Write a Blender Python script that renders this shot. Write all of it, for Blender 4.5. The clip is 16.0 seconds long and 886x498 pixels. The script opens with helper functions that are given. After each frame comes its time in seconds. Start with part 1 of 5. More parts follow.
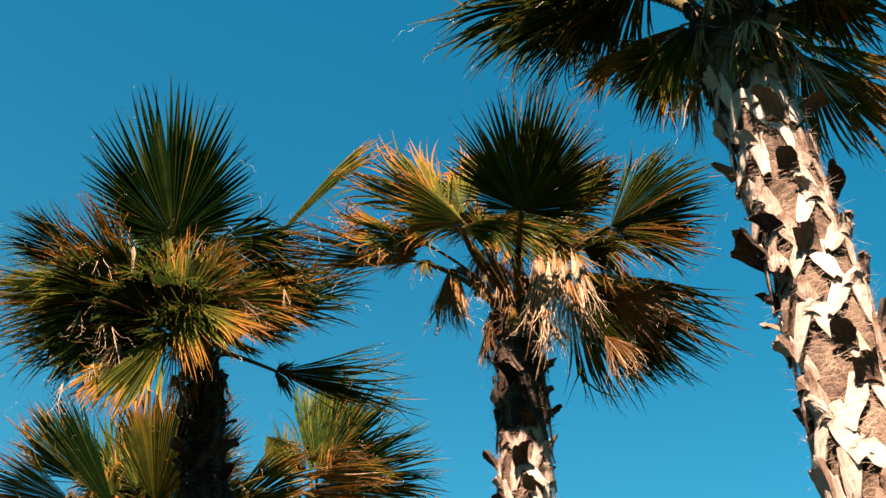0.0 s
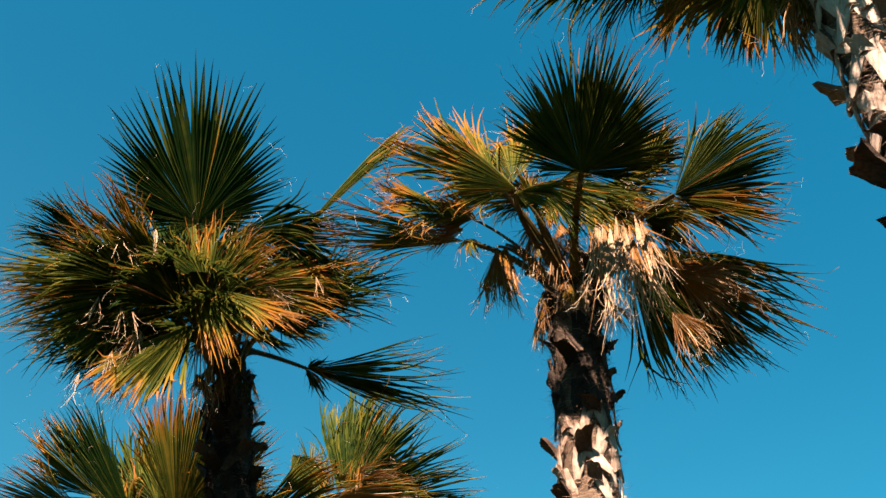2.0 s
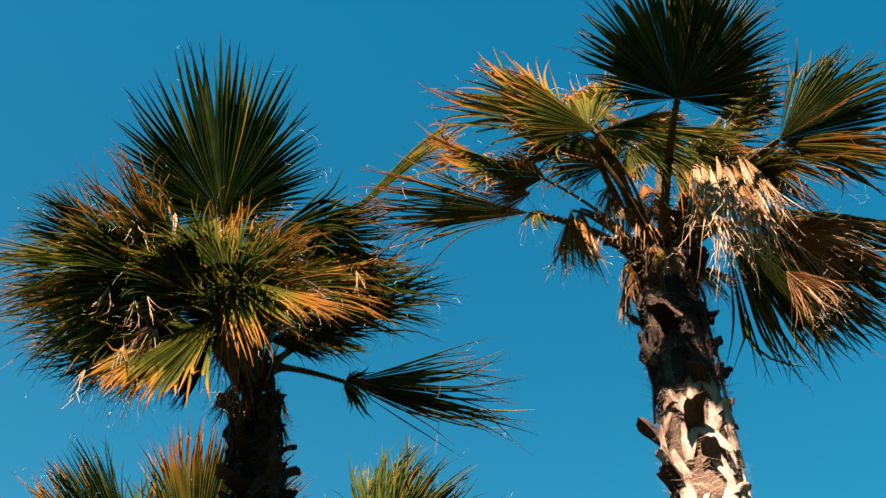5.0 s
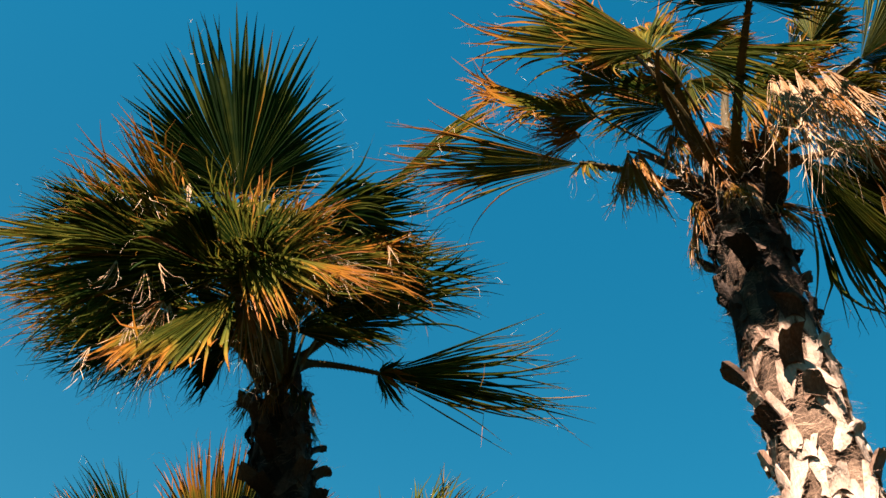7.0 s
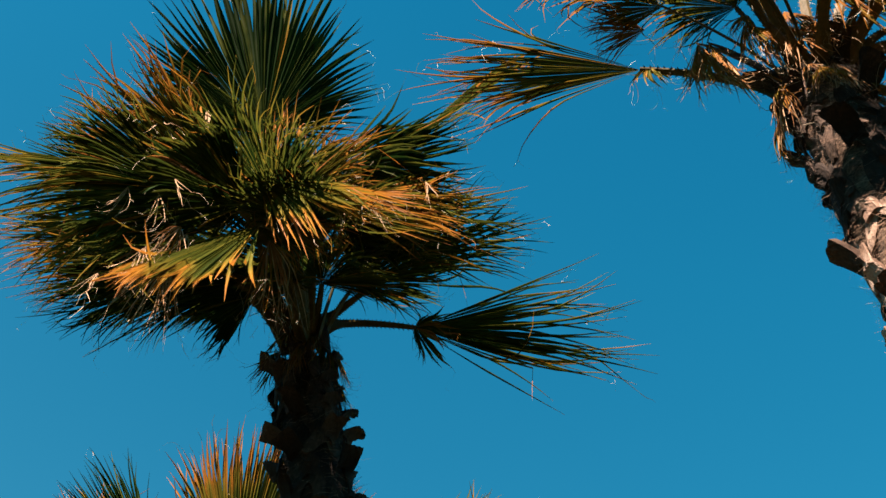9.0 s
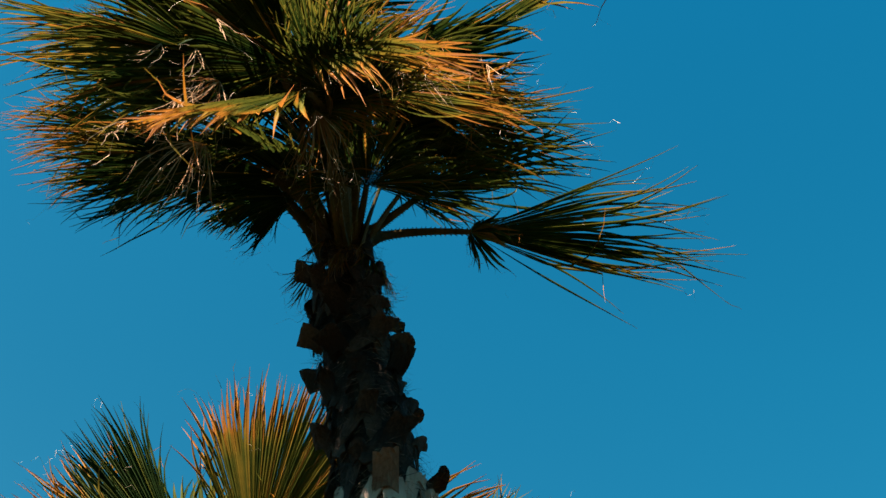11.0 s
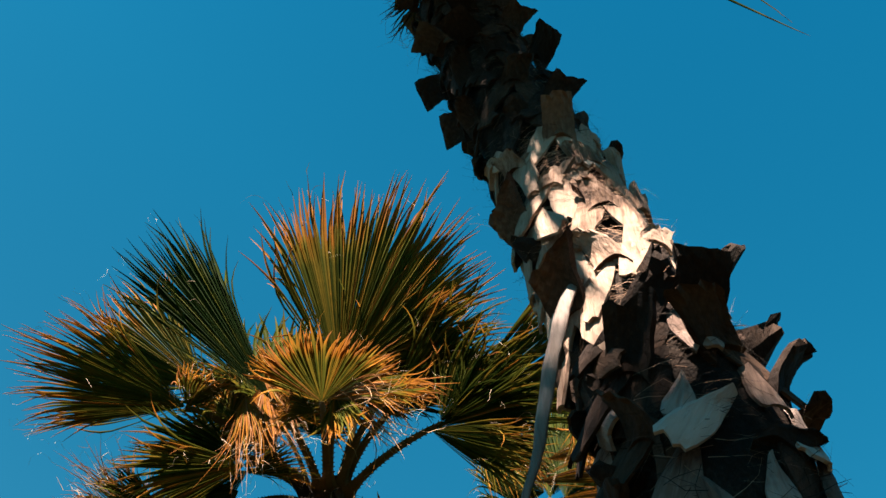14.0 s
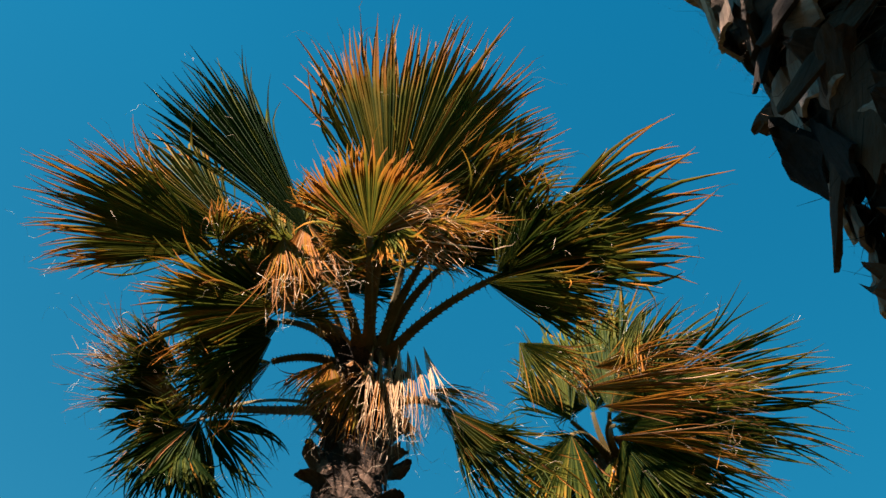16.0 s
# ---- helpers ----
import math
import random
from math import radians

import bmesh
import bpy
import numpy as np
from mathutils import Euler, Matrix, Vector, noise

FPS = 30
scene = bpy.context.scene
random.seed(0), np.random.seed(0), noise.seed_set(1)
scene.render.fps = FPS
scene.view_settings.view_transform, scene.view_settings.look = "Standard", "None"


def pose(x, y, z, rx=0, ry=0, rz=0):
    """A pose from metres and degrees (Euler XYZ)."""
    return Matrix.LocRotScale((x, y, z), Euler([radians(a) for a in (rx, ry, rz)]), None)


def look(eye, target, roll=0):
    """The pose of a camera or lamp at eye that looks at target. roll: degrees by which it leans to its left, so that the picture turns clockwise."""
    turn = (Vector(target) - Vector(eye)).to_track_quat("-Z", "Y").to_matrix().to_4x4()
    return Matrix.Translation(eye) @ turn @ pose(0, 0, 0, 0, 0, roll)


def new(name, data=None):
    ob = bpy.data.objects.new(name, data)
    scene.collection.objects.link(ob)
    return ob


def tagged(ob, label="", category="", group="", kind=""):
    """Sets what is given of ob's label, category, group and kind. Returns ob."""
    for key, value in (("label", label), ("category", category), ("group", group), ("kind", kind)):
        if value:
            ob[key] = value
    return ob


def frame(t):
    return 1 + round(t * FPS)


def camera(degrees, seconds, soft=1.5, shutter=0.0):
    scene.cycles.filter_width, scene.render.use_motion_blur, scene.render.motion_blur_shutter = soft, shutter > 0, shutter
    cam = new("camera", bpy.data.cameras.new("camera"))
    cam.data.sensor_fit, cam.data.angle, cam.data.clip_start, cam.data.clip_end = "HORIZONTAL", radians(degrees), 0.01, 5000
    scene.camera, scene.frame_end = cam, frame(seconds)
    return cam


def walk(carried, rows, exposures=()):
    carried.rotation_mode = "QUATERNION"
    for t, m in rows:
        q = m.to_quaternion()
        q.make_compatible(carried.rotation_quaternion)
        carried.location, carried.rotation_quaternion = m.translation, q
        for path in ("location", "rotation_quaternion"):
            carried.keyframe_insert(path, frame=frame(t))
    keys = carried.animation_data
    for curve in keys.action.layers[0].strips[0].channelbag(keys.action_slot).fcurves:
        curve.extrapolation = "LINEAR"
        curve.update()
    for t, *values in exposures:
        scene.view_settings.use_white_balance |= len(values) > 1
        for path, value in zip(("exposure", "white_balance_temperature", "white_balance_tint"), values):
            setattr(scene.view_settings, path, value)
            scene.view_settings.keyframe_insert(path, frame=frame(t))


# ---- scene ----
cam = camera(44.1, 16.0)
PATH = [
    (0, (0.339, 0.31, 1.631), (0.264, 1.905, 2.836), 0.1),
    (0.5, (0.27, 0.508, 1.633), (0.188, 2.091, 2.853), 0.1),
    (1, (0.199, 0.71, 1.636), (0.105, 2.281, 2.871), 0.4),
    (1.5, (0.144, 0.911, 1.636), (0.045, 2.469, 2.886), 0.4),
    (2, (0.084, 1.123, 1.638), (-0.019, 2.664, 2.909), 0.4),
    (2.5, (0.017, 1.341, 1.640), (-0.083, 2.863, 2.933), 0.2),
    (3, (-0.063, 1.568, 1.641), (-0.166, 3.076, 2.951), 0.2),
    (3.5, (-0.14, 1.8, 1.642), (-0.248, 3.285, 2.977), 0.3),
    (4, (-0.208, 2.036, 1.645), (-0.319, 3.497, 3.006), 0.3),
    (6.5, (-0.466, 3.213, 1.687), (-0.604, 4.524, 3.190), 0),
    (7, (-0.531, 3.462, 1.692), (-0.676, 4.755, 3.211), -0.2),
    (7.5, (-0.601, 3.71, 1.694), (-0.746, 4.976, 3.236), -0.3),
    (8, (-0.676, 3.956, 1.694), (-0.824, 5.2, 3.253), -0.4),
    (8.5, (-0.759, 4.204, 1.689), (-0.91, 5.421, 3.270), -0.5),
    (11, (-1.307, 5.551, 1.667), (-1.442, 6.642, 3.337), 0.6),
    (11.5, (-1.451, 5.822, 1.668), (-1.582, 6.9, 3.348), 0.5),
    (12, (-1.602, 6.096, 1.671), (-1.736, 7.176, 3.350), -0),
    (12.5, (-1.725, 6.359, 1.671), (-1.858, 7.441, 3.348), -0.5),
    (13, (-1.84, 6.603, 1.674), (-1.977, 7.693, 3.345), -0.4),
    (13.5, (-1.951, 6.845, 1.675), (-2.098, 7.933, 3.346), 0.2),
    (14, (-2.099, 7.1, 1.678), (-2.239, 8.182, 3.354), -0.3),
    (14.5, (-2.233, 7.35, 1.684), (-2.36, 8.418, 3.370), -1),
    (15, (-2.338, 7.602, 1.683), (-2.467, 8.676, 3.366), -1.2),
    (15.5, (-2.403, 7.853, 1.678), (-2.541, 8.922, 3.363), -0.2),
    (16, (-2.455, 8.106, 1.675), (-2.621, 9.178, 3.355), 3.6),
]
walk(cam, [(t, look(eye, target, roll)) for t, eye, target, roll in PATH], [(0, 3.2), (16, 3.2)])

# ---- light ----
SUN_EL, SUN_X, SUN_Y = radians(50), -0.139, -0.990
sun_way = Vector((SUN_X * math.cos(SUN_EL), SUN_Y * math.cos(SUN_EL), math.sin(SUN_EL)))
world = bpy.data.worlds.new("world")
scene.world = world
world.use_nodes = True
wt = world.node_tree
sky = wt.nodes.new("ShaderNodeTexSky")
sky.sky_type, sky.sun_disc = "NISHITA", False
sky.sun_elevation, sky.sun_rotation = SUN_EL, math.atan2(SUN_X, SUN_Y)
sky.air_density, sky.dust_density, sky.ozone_density = 1.0, 0.2, 3.0
tint = wt.nodes.new("ShaderNodeMix")
tint.data_type, tint.blend_type = "RGBA", "MULTIPLY"
tint.inputs[0].default_value = 1.0
# the haze: paler towards the horizon, deeper towards the zenith and the east
way_up = wt.nodes.new("ShaderNodeTexCoord")
lift = wt.nodes.new("ShaderNodeVectorMath")
lift.operation = "DOT_PRODUCT"
lift.inputs[1].default_value = (0.28, 0.0, 1.0)
haze = wt.nodes.new("ShaderNodeValToRGB")
stops = haze.color_ramp.elements
stops[0].position, stops[0].color = 0.25, (0.12, 0.435, 0.38, 1)
stops[1].position, stops[1].color = 1.0, (0.016, 0.365, 0.38, 1)
for place, colour in ((0.62, (0.054, 0.411, 0.394, 1)), (0.80, (0.034, 0.415, 0.408, 1))):
    stops.new(place).color = colour
wt.links.new(way_up.outputs["Generated"], lift.inputs[0])
wt.links.new(lift.outputs["Value"], haze.inputs[0])
wt.links.new(haze.outputs[0], tint.inputs[7])
wt.links.new(sky.outputs[0], tint.inputs[6])
wt.links.new(tint.outputs[2], wt.nodes["Background"].inputs[0])
wt.nodes["Background"].inputs[1].default_value = 0.0485

sun = new("sun", bpy.data.lights.new("sun", "SUN"))
sun.data.energy, sun.data.angle, sun.data.color = 5.0, radians(0.53), (1.0, 0.82, 0.68)
sun.matrix_world = look(sun_way * 60, (0, 0, 0))


# ---- materials ----
def material(name):
    m = bpy.data.materials.new(name)
    m.use_nodes = True
    t = m.node_tree
    return m, t, t.nodes["Principled BSDF"]


def node(t, kind, **values):
    n = t.nodes.new(kind)
    for key, value in values.items():
        n.inputs[key].default_value = value
    return n


def ramp(t, stops):
    n = t.nodes.new("ShaderNodeValToRGB")
    e = n.color_ramp.elements
    e[0].position, e[0].color = stops[0][0], (*stops[0][1], 1)
    e[1].position, e[1].color = stops[-1][0], (*stops[-1][1], 1)
    for p, c in stops[1:-1]:
        x = e.new(p)
        x.color = (*c, 1)
    return n


def math_node(t, op, a, b):
    n = t.nodes.new("ShaderNodeMath")
    n.operation = op
    for i, v in enumerate((a, b)):
        if isinstance(v, (int, float)):
            n.inputs[i].default_value = v
        else:
            t.links.new(v, n.inputs[i])
    return n.outputs[0]


def scaled(t, color, fac, low, high):
    """color times a grey between low and high."""
    r = node(t, "ShaderNodeMapRange")
    r.inputs[3].default_value, r.inputs[4].default_value = low, high
    t.links.new(fac, r.inputs[0])
    m = t.nodes.new("ShaderNodeMix")
    m.data_type, m.blend_type = "RGBA", "MULTIPLY"
    m.inputs[0].default_value = 1.0
    t.links.new(color, m.inputs[6])
    t.links.new(r.outputs[0], m.inputs[7])
    return m.outputs[2]


def leaf_material():
    """Palm leaf: the age attribute runs from young green over yellow and rust to bleached tan."""
    m, t, bsdf = material("palm_leaf")
    age = t.nodes.new("ShaderNodeAttribute")
    age.attribute_name = "age"
    isl = t.nodes.new("ShaderNodeNewGeometry")
    co = t.nodes.new("ShaderNodeTexCoord")
    spots = node(t, "ShaderNodeTexNoise", Scale=7.0, Detail=4.0)
    t.links.new(co.outputs["Object"], spots.inputs["Vector"])
    fine = node(t, "ShaderNodeTexNoise", Scale=90.0, Detail=2.0)
    t.links.new(co.outputs["Object"], fine.inputs["Vector"])
    a = math_node(t, "ADD", age.outputs["Fac"], math_node(t, "MULTIPLY", math_node(t, "SUBTRACT", spots.outputs[0], 0.5), 0.4))
    a = math_node(t, "ADD", a, math_node(t, "MULTIPLY", math_node(t, "SUBTRACT", isl.outputs["Random Per Island"], 0.5), 0.16))
    r = ramp(t, [(0.0, (0.0059, 0.0145, 0.0026)), (0.22, (0.042, 0.047, 0.007)), (0.38, (0.098, 0.070, 0.009)),
                 (0.52, (0.20, 0.078, 0.010)), (0.66, (0.16, 0.066, 0.024)), (0.82, (0.2635, 0.1615, 0.0892)), (1.0, (0.3825, 0.255, 0.1615))])
    t.links.new(a, r.inputs[0])
    col = scaled(t, r.outputs[0], fine.outputs[0], 0.75, 1.25)
    t.links.new(col, bsdf.inputs["Base Color"])
    bsdf.inputs["Roughness"].default_value = 0.55
    bsdf.inputs["Specular IOR Level"].default_value = 0.012
    through_leaf = t.nodes.new("ShaderNodeBsdfTranslucent")
    t.links.new(col, through_leaf.inputs[0])
    mix = t.nodes.new("ShaderNodeMixShader")
    mix.inputs[0].default_value = 0.32
    t.links.new(bsdf.outputs[0], mix.inputs[1])
    t.links.new(through_leaf.outputs[0], mix.inputs[2])
    t.links.new(mix.outputs[0], t.nodes["Material Output"].inputs[0])
    return m


def wood_material(name, stops, scale, stretch, rough, bump, by_object=0.0):
    """Fibrous plant matter, with the grain drawn out along z."""
    m, t, bsdf = material(name)
    co = t.nodes.new("ShaderNodeTexCoord")
    mp = node(t, "ShaderNodeMapping", Scale=(1, 1, stretch))
    t.links.new(co.outputs["Object"], mp.inputs[0])
    grain = node(t, "ShaderNodeTexNoise", Scale=scale, Detail=6.0, Roughness=0.65)
    t.links.new(mp.outputs[0], grain.inputs["Vector"])
    blot = node(t, "ShaderNodeTexNoise", Scale=6.0, Detail=3.0)
    t.links.new(co.outputs["Object"], blot.inputs["Vector"])
    f = math_node(t, "ADD", math_node(t, "MULTIPLY", grain.outputs[0], 0.45), math_node(t, "MULTIPLY", blot.outputs[0], 0.55))
    if by_object:
        info = t.nodes.new("ShaderNodeObjectInfo")
        f = math_node(t, "ADD", f, math_node(t, "MULTIPLY", math_node(t, "SUBTRACT", info.outputs["Random"], 0.5), by_object))
    r = ramp(t, stops)
    t.links.new(f, r.inputs[0])
    t.links.new(r.outputs[0], bsdf.inputs["Base Color"])
    bsdf.inputs["Roughness"].default_value = rough
    bsdf.inputs["Specular IOR Level"].default_value = 0.1
    b = node(t, "ShaderNodeBump", Strength=bump, Distance=0.01)
    t.links.new(grain.outputs[0], b.inputs["Height"])
    t.links.new(b.outputs[0], bsdf.inputs["Normal"])
    return m


def ground_material():
    """Dark soil with patches of short grass, leaf litter in grains."""
    m, t, bsdf = material("dark_ground")
    co = t.nodes.new("ShaderNodeTexCoord")
    patches = node(t, "ShaderNodeTexNoise", Scale=0.45, Detail=8.0, Roughness=0.6)
    grains = node(t, "ShaderNodeTexNoise", Scale=38.0, Detail=5.0, Roughness=0.7)
    for n in (patches, grains):
        t.links.new(co.outputs["Object"], n.inputs["Vector"])
    r = ramp(t, [(0.36, (0.024, 0.019, 0.012)), (0.47, (0.021, 0.020, 0.010)), (0.54, (0.013, 0.019, 0.006)), (0.68, (0.017, 0.025, 0.007))])
    t.links.new(patches.outputs[0], r.inputs[0])
    t.links.new(scaled(t, r.outputs[0], grains.outputs[0], 0.35, 1.65), bsdf.inputs["Base Color"])
    bsdf.inputs["Roughness"].default_value = 0.95
    bsdf.inputs["Specular IOR Level"].default_value = 0.1
    b = node(t, "ShaderNodeBump", Strength=0.8, Distance=0.03)
    t.links.new(grains.outputs[0], b.inputs["Height"])
    t.links.new(b.outputs[0], bsdf.inputs["Normal"])
    return m


LEAF = leaf_material()
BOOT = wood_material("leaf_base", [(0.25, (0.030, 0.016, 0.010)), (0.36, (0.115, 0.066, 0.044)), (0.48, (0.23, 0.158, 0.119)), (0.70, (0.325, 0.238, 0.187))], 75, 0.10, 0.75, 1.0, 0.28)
# Brown of the cut stubs, deepened to stand in for shade under their flare.
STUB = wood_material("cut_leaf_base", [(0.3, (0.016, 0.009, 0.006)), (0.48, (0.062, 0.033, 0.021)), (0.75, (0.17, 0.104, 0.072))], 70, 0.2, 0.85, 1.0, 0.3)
# Near-black copy of the leaf base colour; stands in for shade on the trunk.
SHADED = wood_material("shaded_leaf_base", [(0.3, (0.005, 0.003, 0.0025)), (0.5, (0.016, 0.009, 0.006)), (0.75, (0.06, 0.034, 0.022))], 70, 0.2, 0.85, 1.0, 0.3)
PLATE = wood_material("bleached_leaf_base", [(0.25, (0.05, 0.03, 0.022)), (0.4, (0.12, 0.078, 0.062)), (0.55, (0.23, 0.17, 0.147)), (0.75, (0.35, 0.28, 0.25))], 75, 0.10, 0.75, 1.0, 0.36)
# Blackened fibre: puts the shade between the leaf bases into the colour.
SHADED_HAIR = wood_material("shaded_fibre", [(0.3, (0.004, 0.003, 0.0025)), (0.5, (0.012, 0.008, 0.006)), (0.7, (0.04, 0.026, 0.018))], 40, 1.0, 0.9, 0.1)
SHEATH = wood_material("dry_sheath", [(0.3, (0.085, 0.064, 0.055)), (0.5, (0.15, 0.122, 0.108)), (0.7, (0.23, 0.198, 0.18))], 75, 0.10, 0.75, 0.6)
# Shaded copy of the trunk fibre below it.
SHADED_BARK = wood_material("shaded_trunk_fibre", [(0.34, (0.003, 0.002, 0.0015)), (0.5, (0.012, 0.008, 0.006)), (0.68, (0.045, 0.03, 0.022))], 110, 0.5, 0.9, 1.0)
BARK = wood_material("trunk_fibre", [(0.34, (0.014, 0.008, 0.005)), (0.5, (0.070, 0.042, 0.027)), (0.68, (0.17, 0.108, 0.074))], 110, 0.5, 0.9, 1.0)
FIBRE = wood_material("loose_fibre", [(0.3, (0.0765, 0.0408, 0.0238)), (0.5, (0.187, 0.1148, 0.0765)), (0.7, (0.306, 0.2125, 0.153))], 40, 1.0, 0.8, 0.1)
STALK = wood_material("leaf_stalk", [(0.3, (0.0176, 0.0152, 0.004)), (0.5, (0.0464, 0.032, 0.008)), (0.7, (0.096, 0.048, 0.0144))], 50, 0.15, 0.6, 0.2)
DEAD_STALK = wood_material("dry_leaf_stalk", [(0.3, (0.028, 0.0144, 0.0072)), (0.5, (0.072, 0.04, 0.02)), (0.7, (0.136, 0.088, 0.052))], 50, 0.15, 0.7, 0.3)
THREAD = wood_material("leaf_thread", [(0.3, (0.18, 0.13, 0.09)), (0.7, (0.32, 0.25, 0.18))], 30, 1.0, 0.6, 0.0)
WOODS = wood_material("dark_foliage", [(0.3, (0.010, 0.016, 0.006)), (0.5, (0.03, 0.045, 0.014)), (0.7, (0.07, 0.09, 0.03))], 4, 1.0, 0.8, 0.8)
SOIL = ground_material()


# ---- helpers of this scene ----
def mesh_of(name, verts, faces, mat, smooth=False, attr=None):
    me = bpy.data.meshes.new(name)
    me.from_pydata([tuple(v) for v in verts], [], faces)
    me.materials.append(mat)
    if smooth:
        me.polygons.foreach_set("use_smooth", [True] * len(me.polygons))
    if attr is not None:
        a = me.attributes.new("age", "FLOAT", "POINT")
        a.data.foreach_set("value", attr)
    me.update()
    return me


def part(name, me, parent, label=""):
    ob = new(name, me)
    ob.parent = parent
    return tagged(ob, label) if label else ob


def smooth01(x):
    x = min(1.0, max(0.0, x))
    return x * x * (3 - 2 * x)


DOWN = Vector((0, 0, -1))
WIND = Vector((0.85, 0.25, 0.0))


def ribbon(verts, faces, points, half, side):
    """A thin flat strand through points."""
    k = len(verts)
    n = len(points)
    for i, p in enumerate(points):
        w = half * (1 - 0.8 * i / (n - 1))
        verts.append(p - side * w)
        verts.append(p + side * w)
    for i in range(n - 1):
        faces.append((k + 2 * i, k + 2 * i + 1, k + 2 * i + 3, k + 2 * i + 2))


# ---- ground ----
def ground():
    verts, faces = [], []
    rings = [0, 3, 6, 10, 16, 26, 45, 80, 160, 400, 1200, 3000]
    sides = 48
    verts.append(Vector((-1, 8, 0)))
    for r in rings[1:]:
        for j in range(sides):
            a = 2 * math.pi * j / sides
            p = Vector((-1 + r * math.cos(a), 8 + r * math.sin(a), 0))
            p.z = 0.05 * noise.noise(p * 0.35) if r < 100 else 0
            verts.append(p)
    for j in range(sides):
        faces.append((0, 1 + j, 1 + (j + 1) % sides))
    for i in range(len(rings) - 2):
        a, b = 1 + i * sides, 1 + (i + 1) * sides
        for j in range(sides):
            k = (j + 1) % sides
            faces.append((a + j, b + j, b + k, a + k))
    tagged(new("ground", mesh_of("ground", verts, faces, SOIL, True)), "dark soil and sparse grass under the palms", "ground", kind="structure")


def unseen_woods():
    """Unseen low belt of dark trees all round, added to block light from the horizon."""
    rng = random.Random(5)
    verts, faces = [], []
    sides, levels = 150, 9
    for j in range(sides):
        a = 2 * math.pi * j / sides
        top = 6.2 + 1.2 * noise.noise(Vector((6 * math.cos(a), 6 * math.sin(a), 3)))
        for i in range(levels):
            s = i / (levels - 1)
            p = Vector((math.cos(a), math.sin(a), s))
            r = 17 - 2.2 * math.sin(math.pi * min(1, 0.25 + s)) + 1.6 * noise.noise(Vector((p.x * 9, p.y * 9, s * 4))) + 0.5 * rng.uniform(-1, 1)
            verts.append(Vector((-1 + r * p.x, 7 + r * p.y, -0.1 + (top + 0.1) * s + 0.3 * rng.uniform(-1, 1) * (0 < i < levels - 1))))
    for j in range(sides):
        k = (j + 1) % sides
        for i in range(levels - 1):
            faces.append((j * levels + i, k * levels + i, k * levels + i + 1, j * levels + i + 1))
    tagged(new("backdrop", mesh_of("backdrop", verts, faces, WOODS)), "unseen dark green belt of trees, added to block low sky light", "trees", kind="structure")


# ---- palms ----
def slab(verts, faces, rows, radius):
    """A bent plate with thickness on a trunk. rows: for each step (points of the outer face, thickness); points are (along the bark, off the bark, up)."""
    k, cols = len(verts), len(rows[0][0])
    for layer in (0, 1):
        for points, thick in rows:
            for x, y, z in points:
                r = radius + y - layer * thick
                verts.append(Vector((r * math.sin(x / radius), r * math.cos(x / radius) - radius, z)))
    n, off = len(rows), len(rows) * cols
    for i in range(n - 1):
        for j in range(cols - 1):
            a = k + i * cols + j
            faces.append((a, a + 1, a + cols + 1, a + cols))
            faces.append((off + a, off + a + cols, off + a + cols + 1, off + a + 1))
        a, c = k + i * cols, k + i * cols + cols - 1
        faces.append((a, a + cols, off + a + cols, off + a))
        faces.append((c + cols, c, off + c, off + c + cols))
    for j in range(cols - 1):
        a, c = k + j, k + (n - 1) * cols + j
        faces.append((c, c + 1, off + c + 1, off + c))
        faces.append((a + 1, a, off + a, off + a + 1))


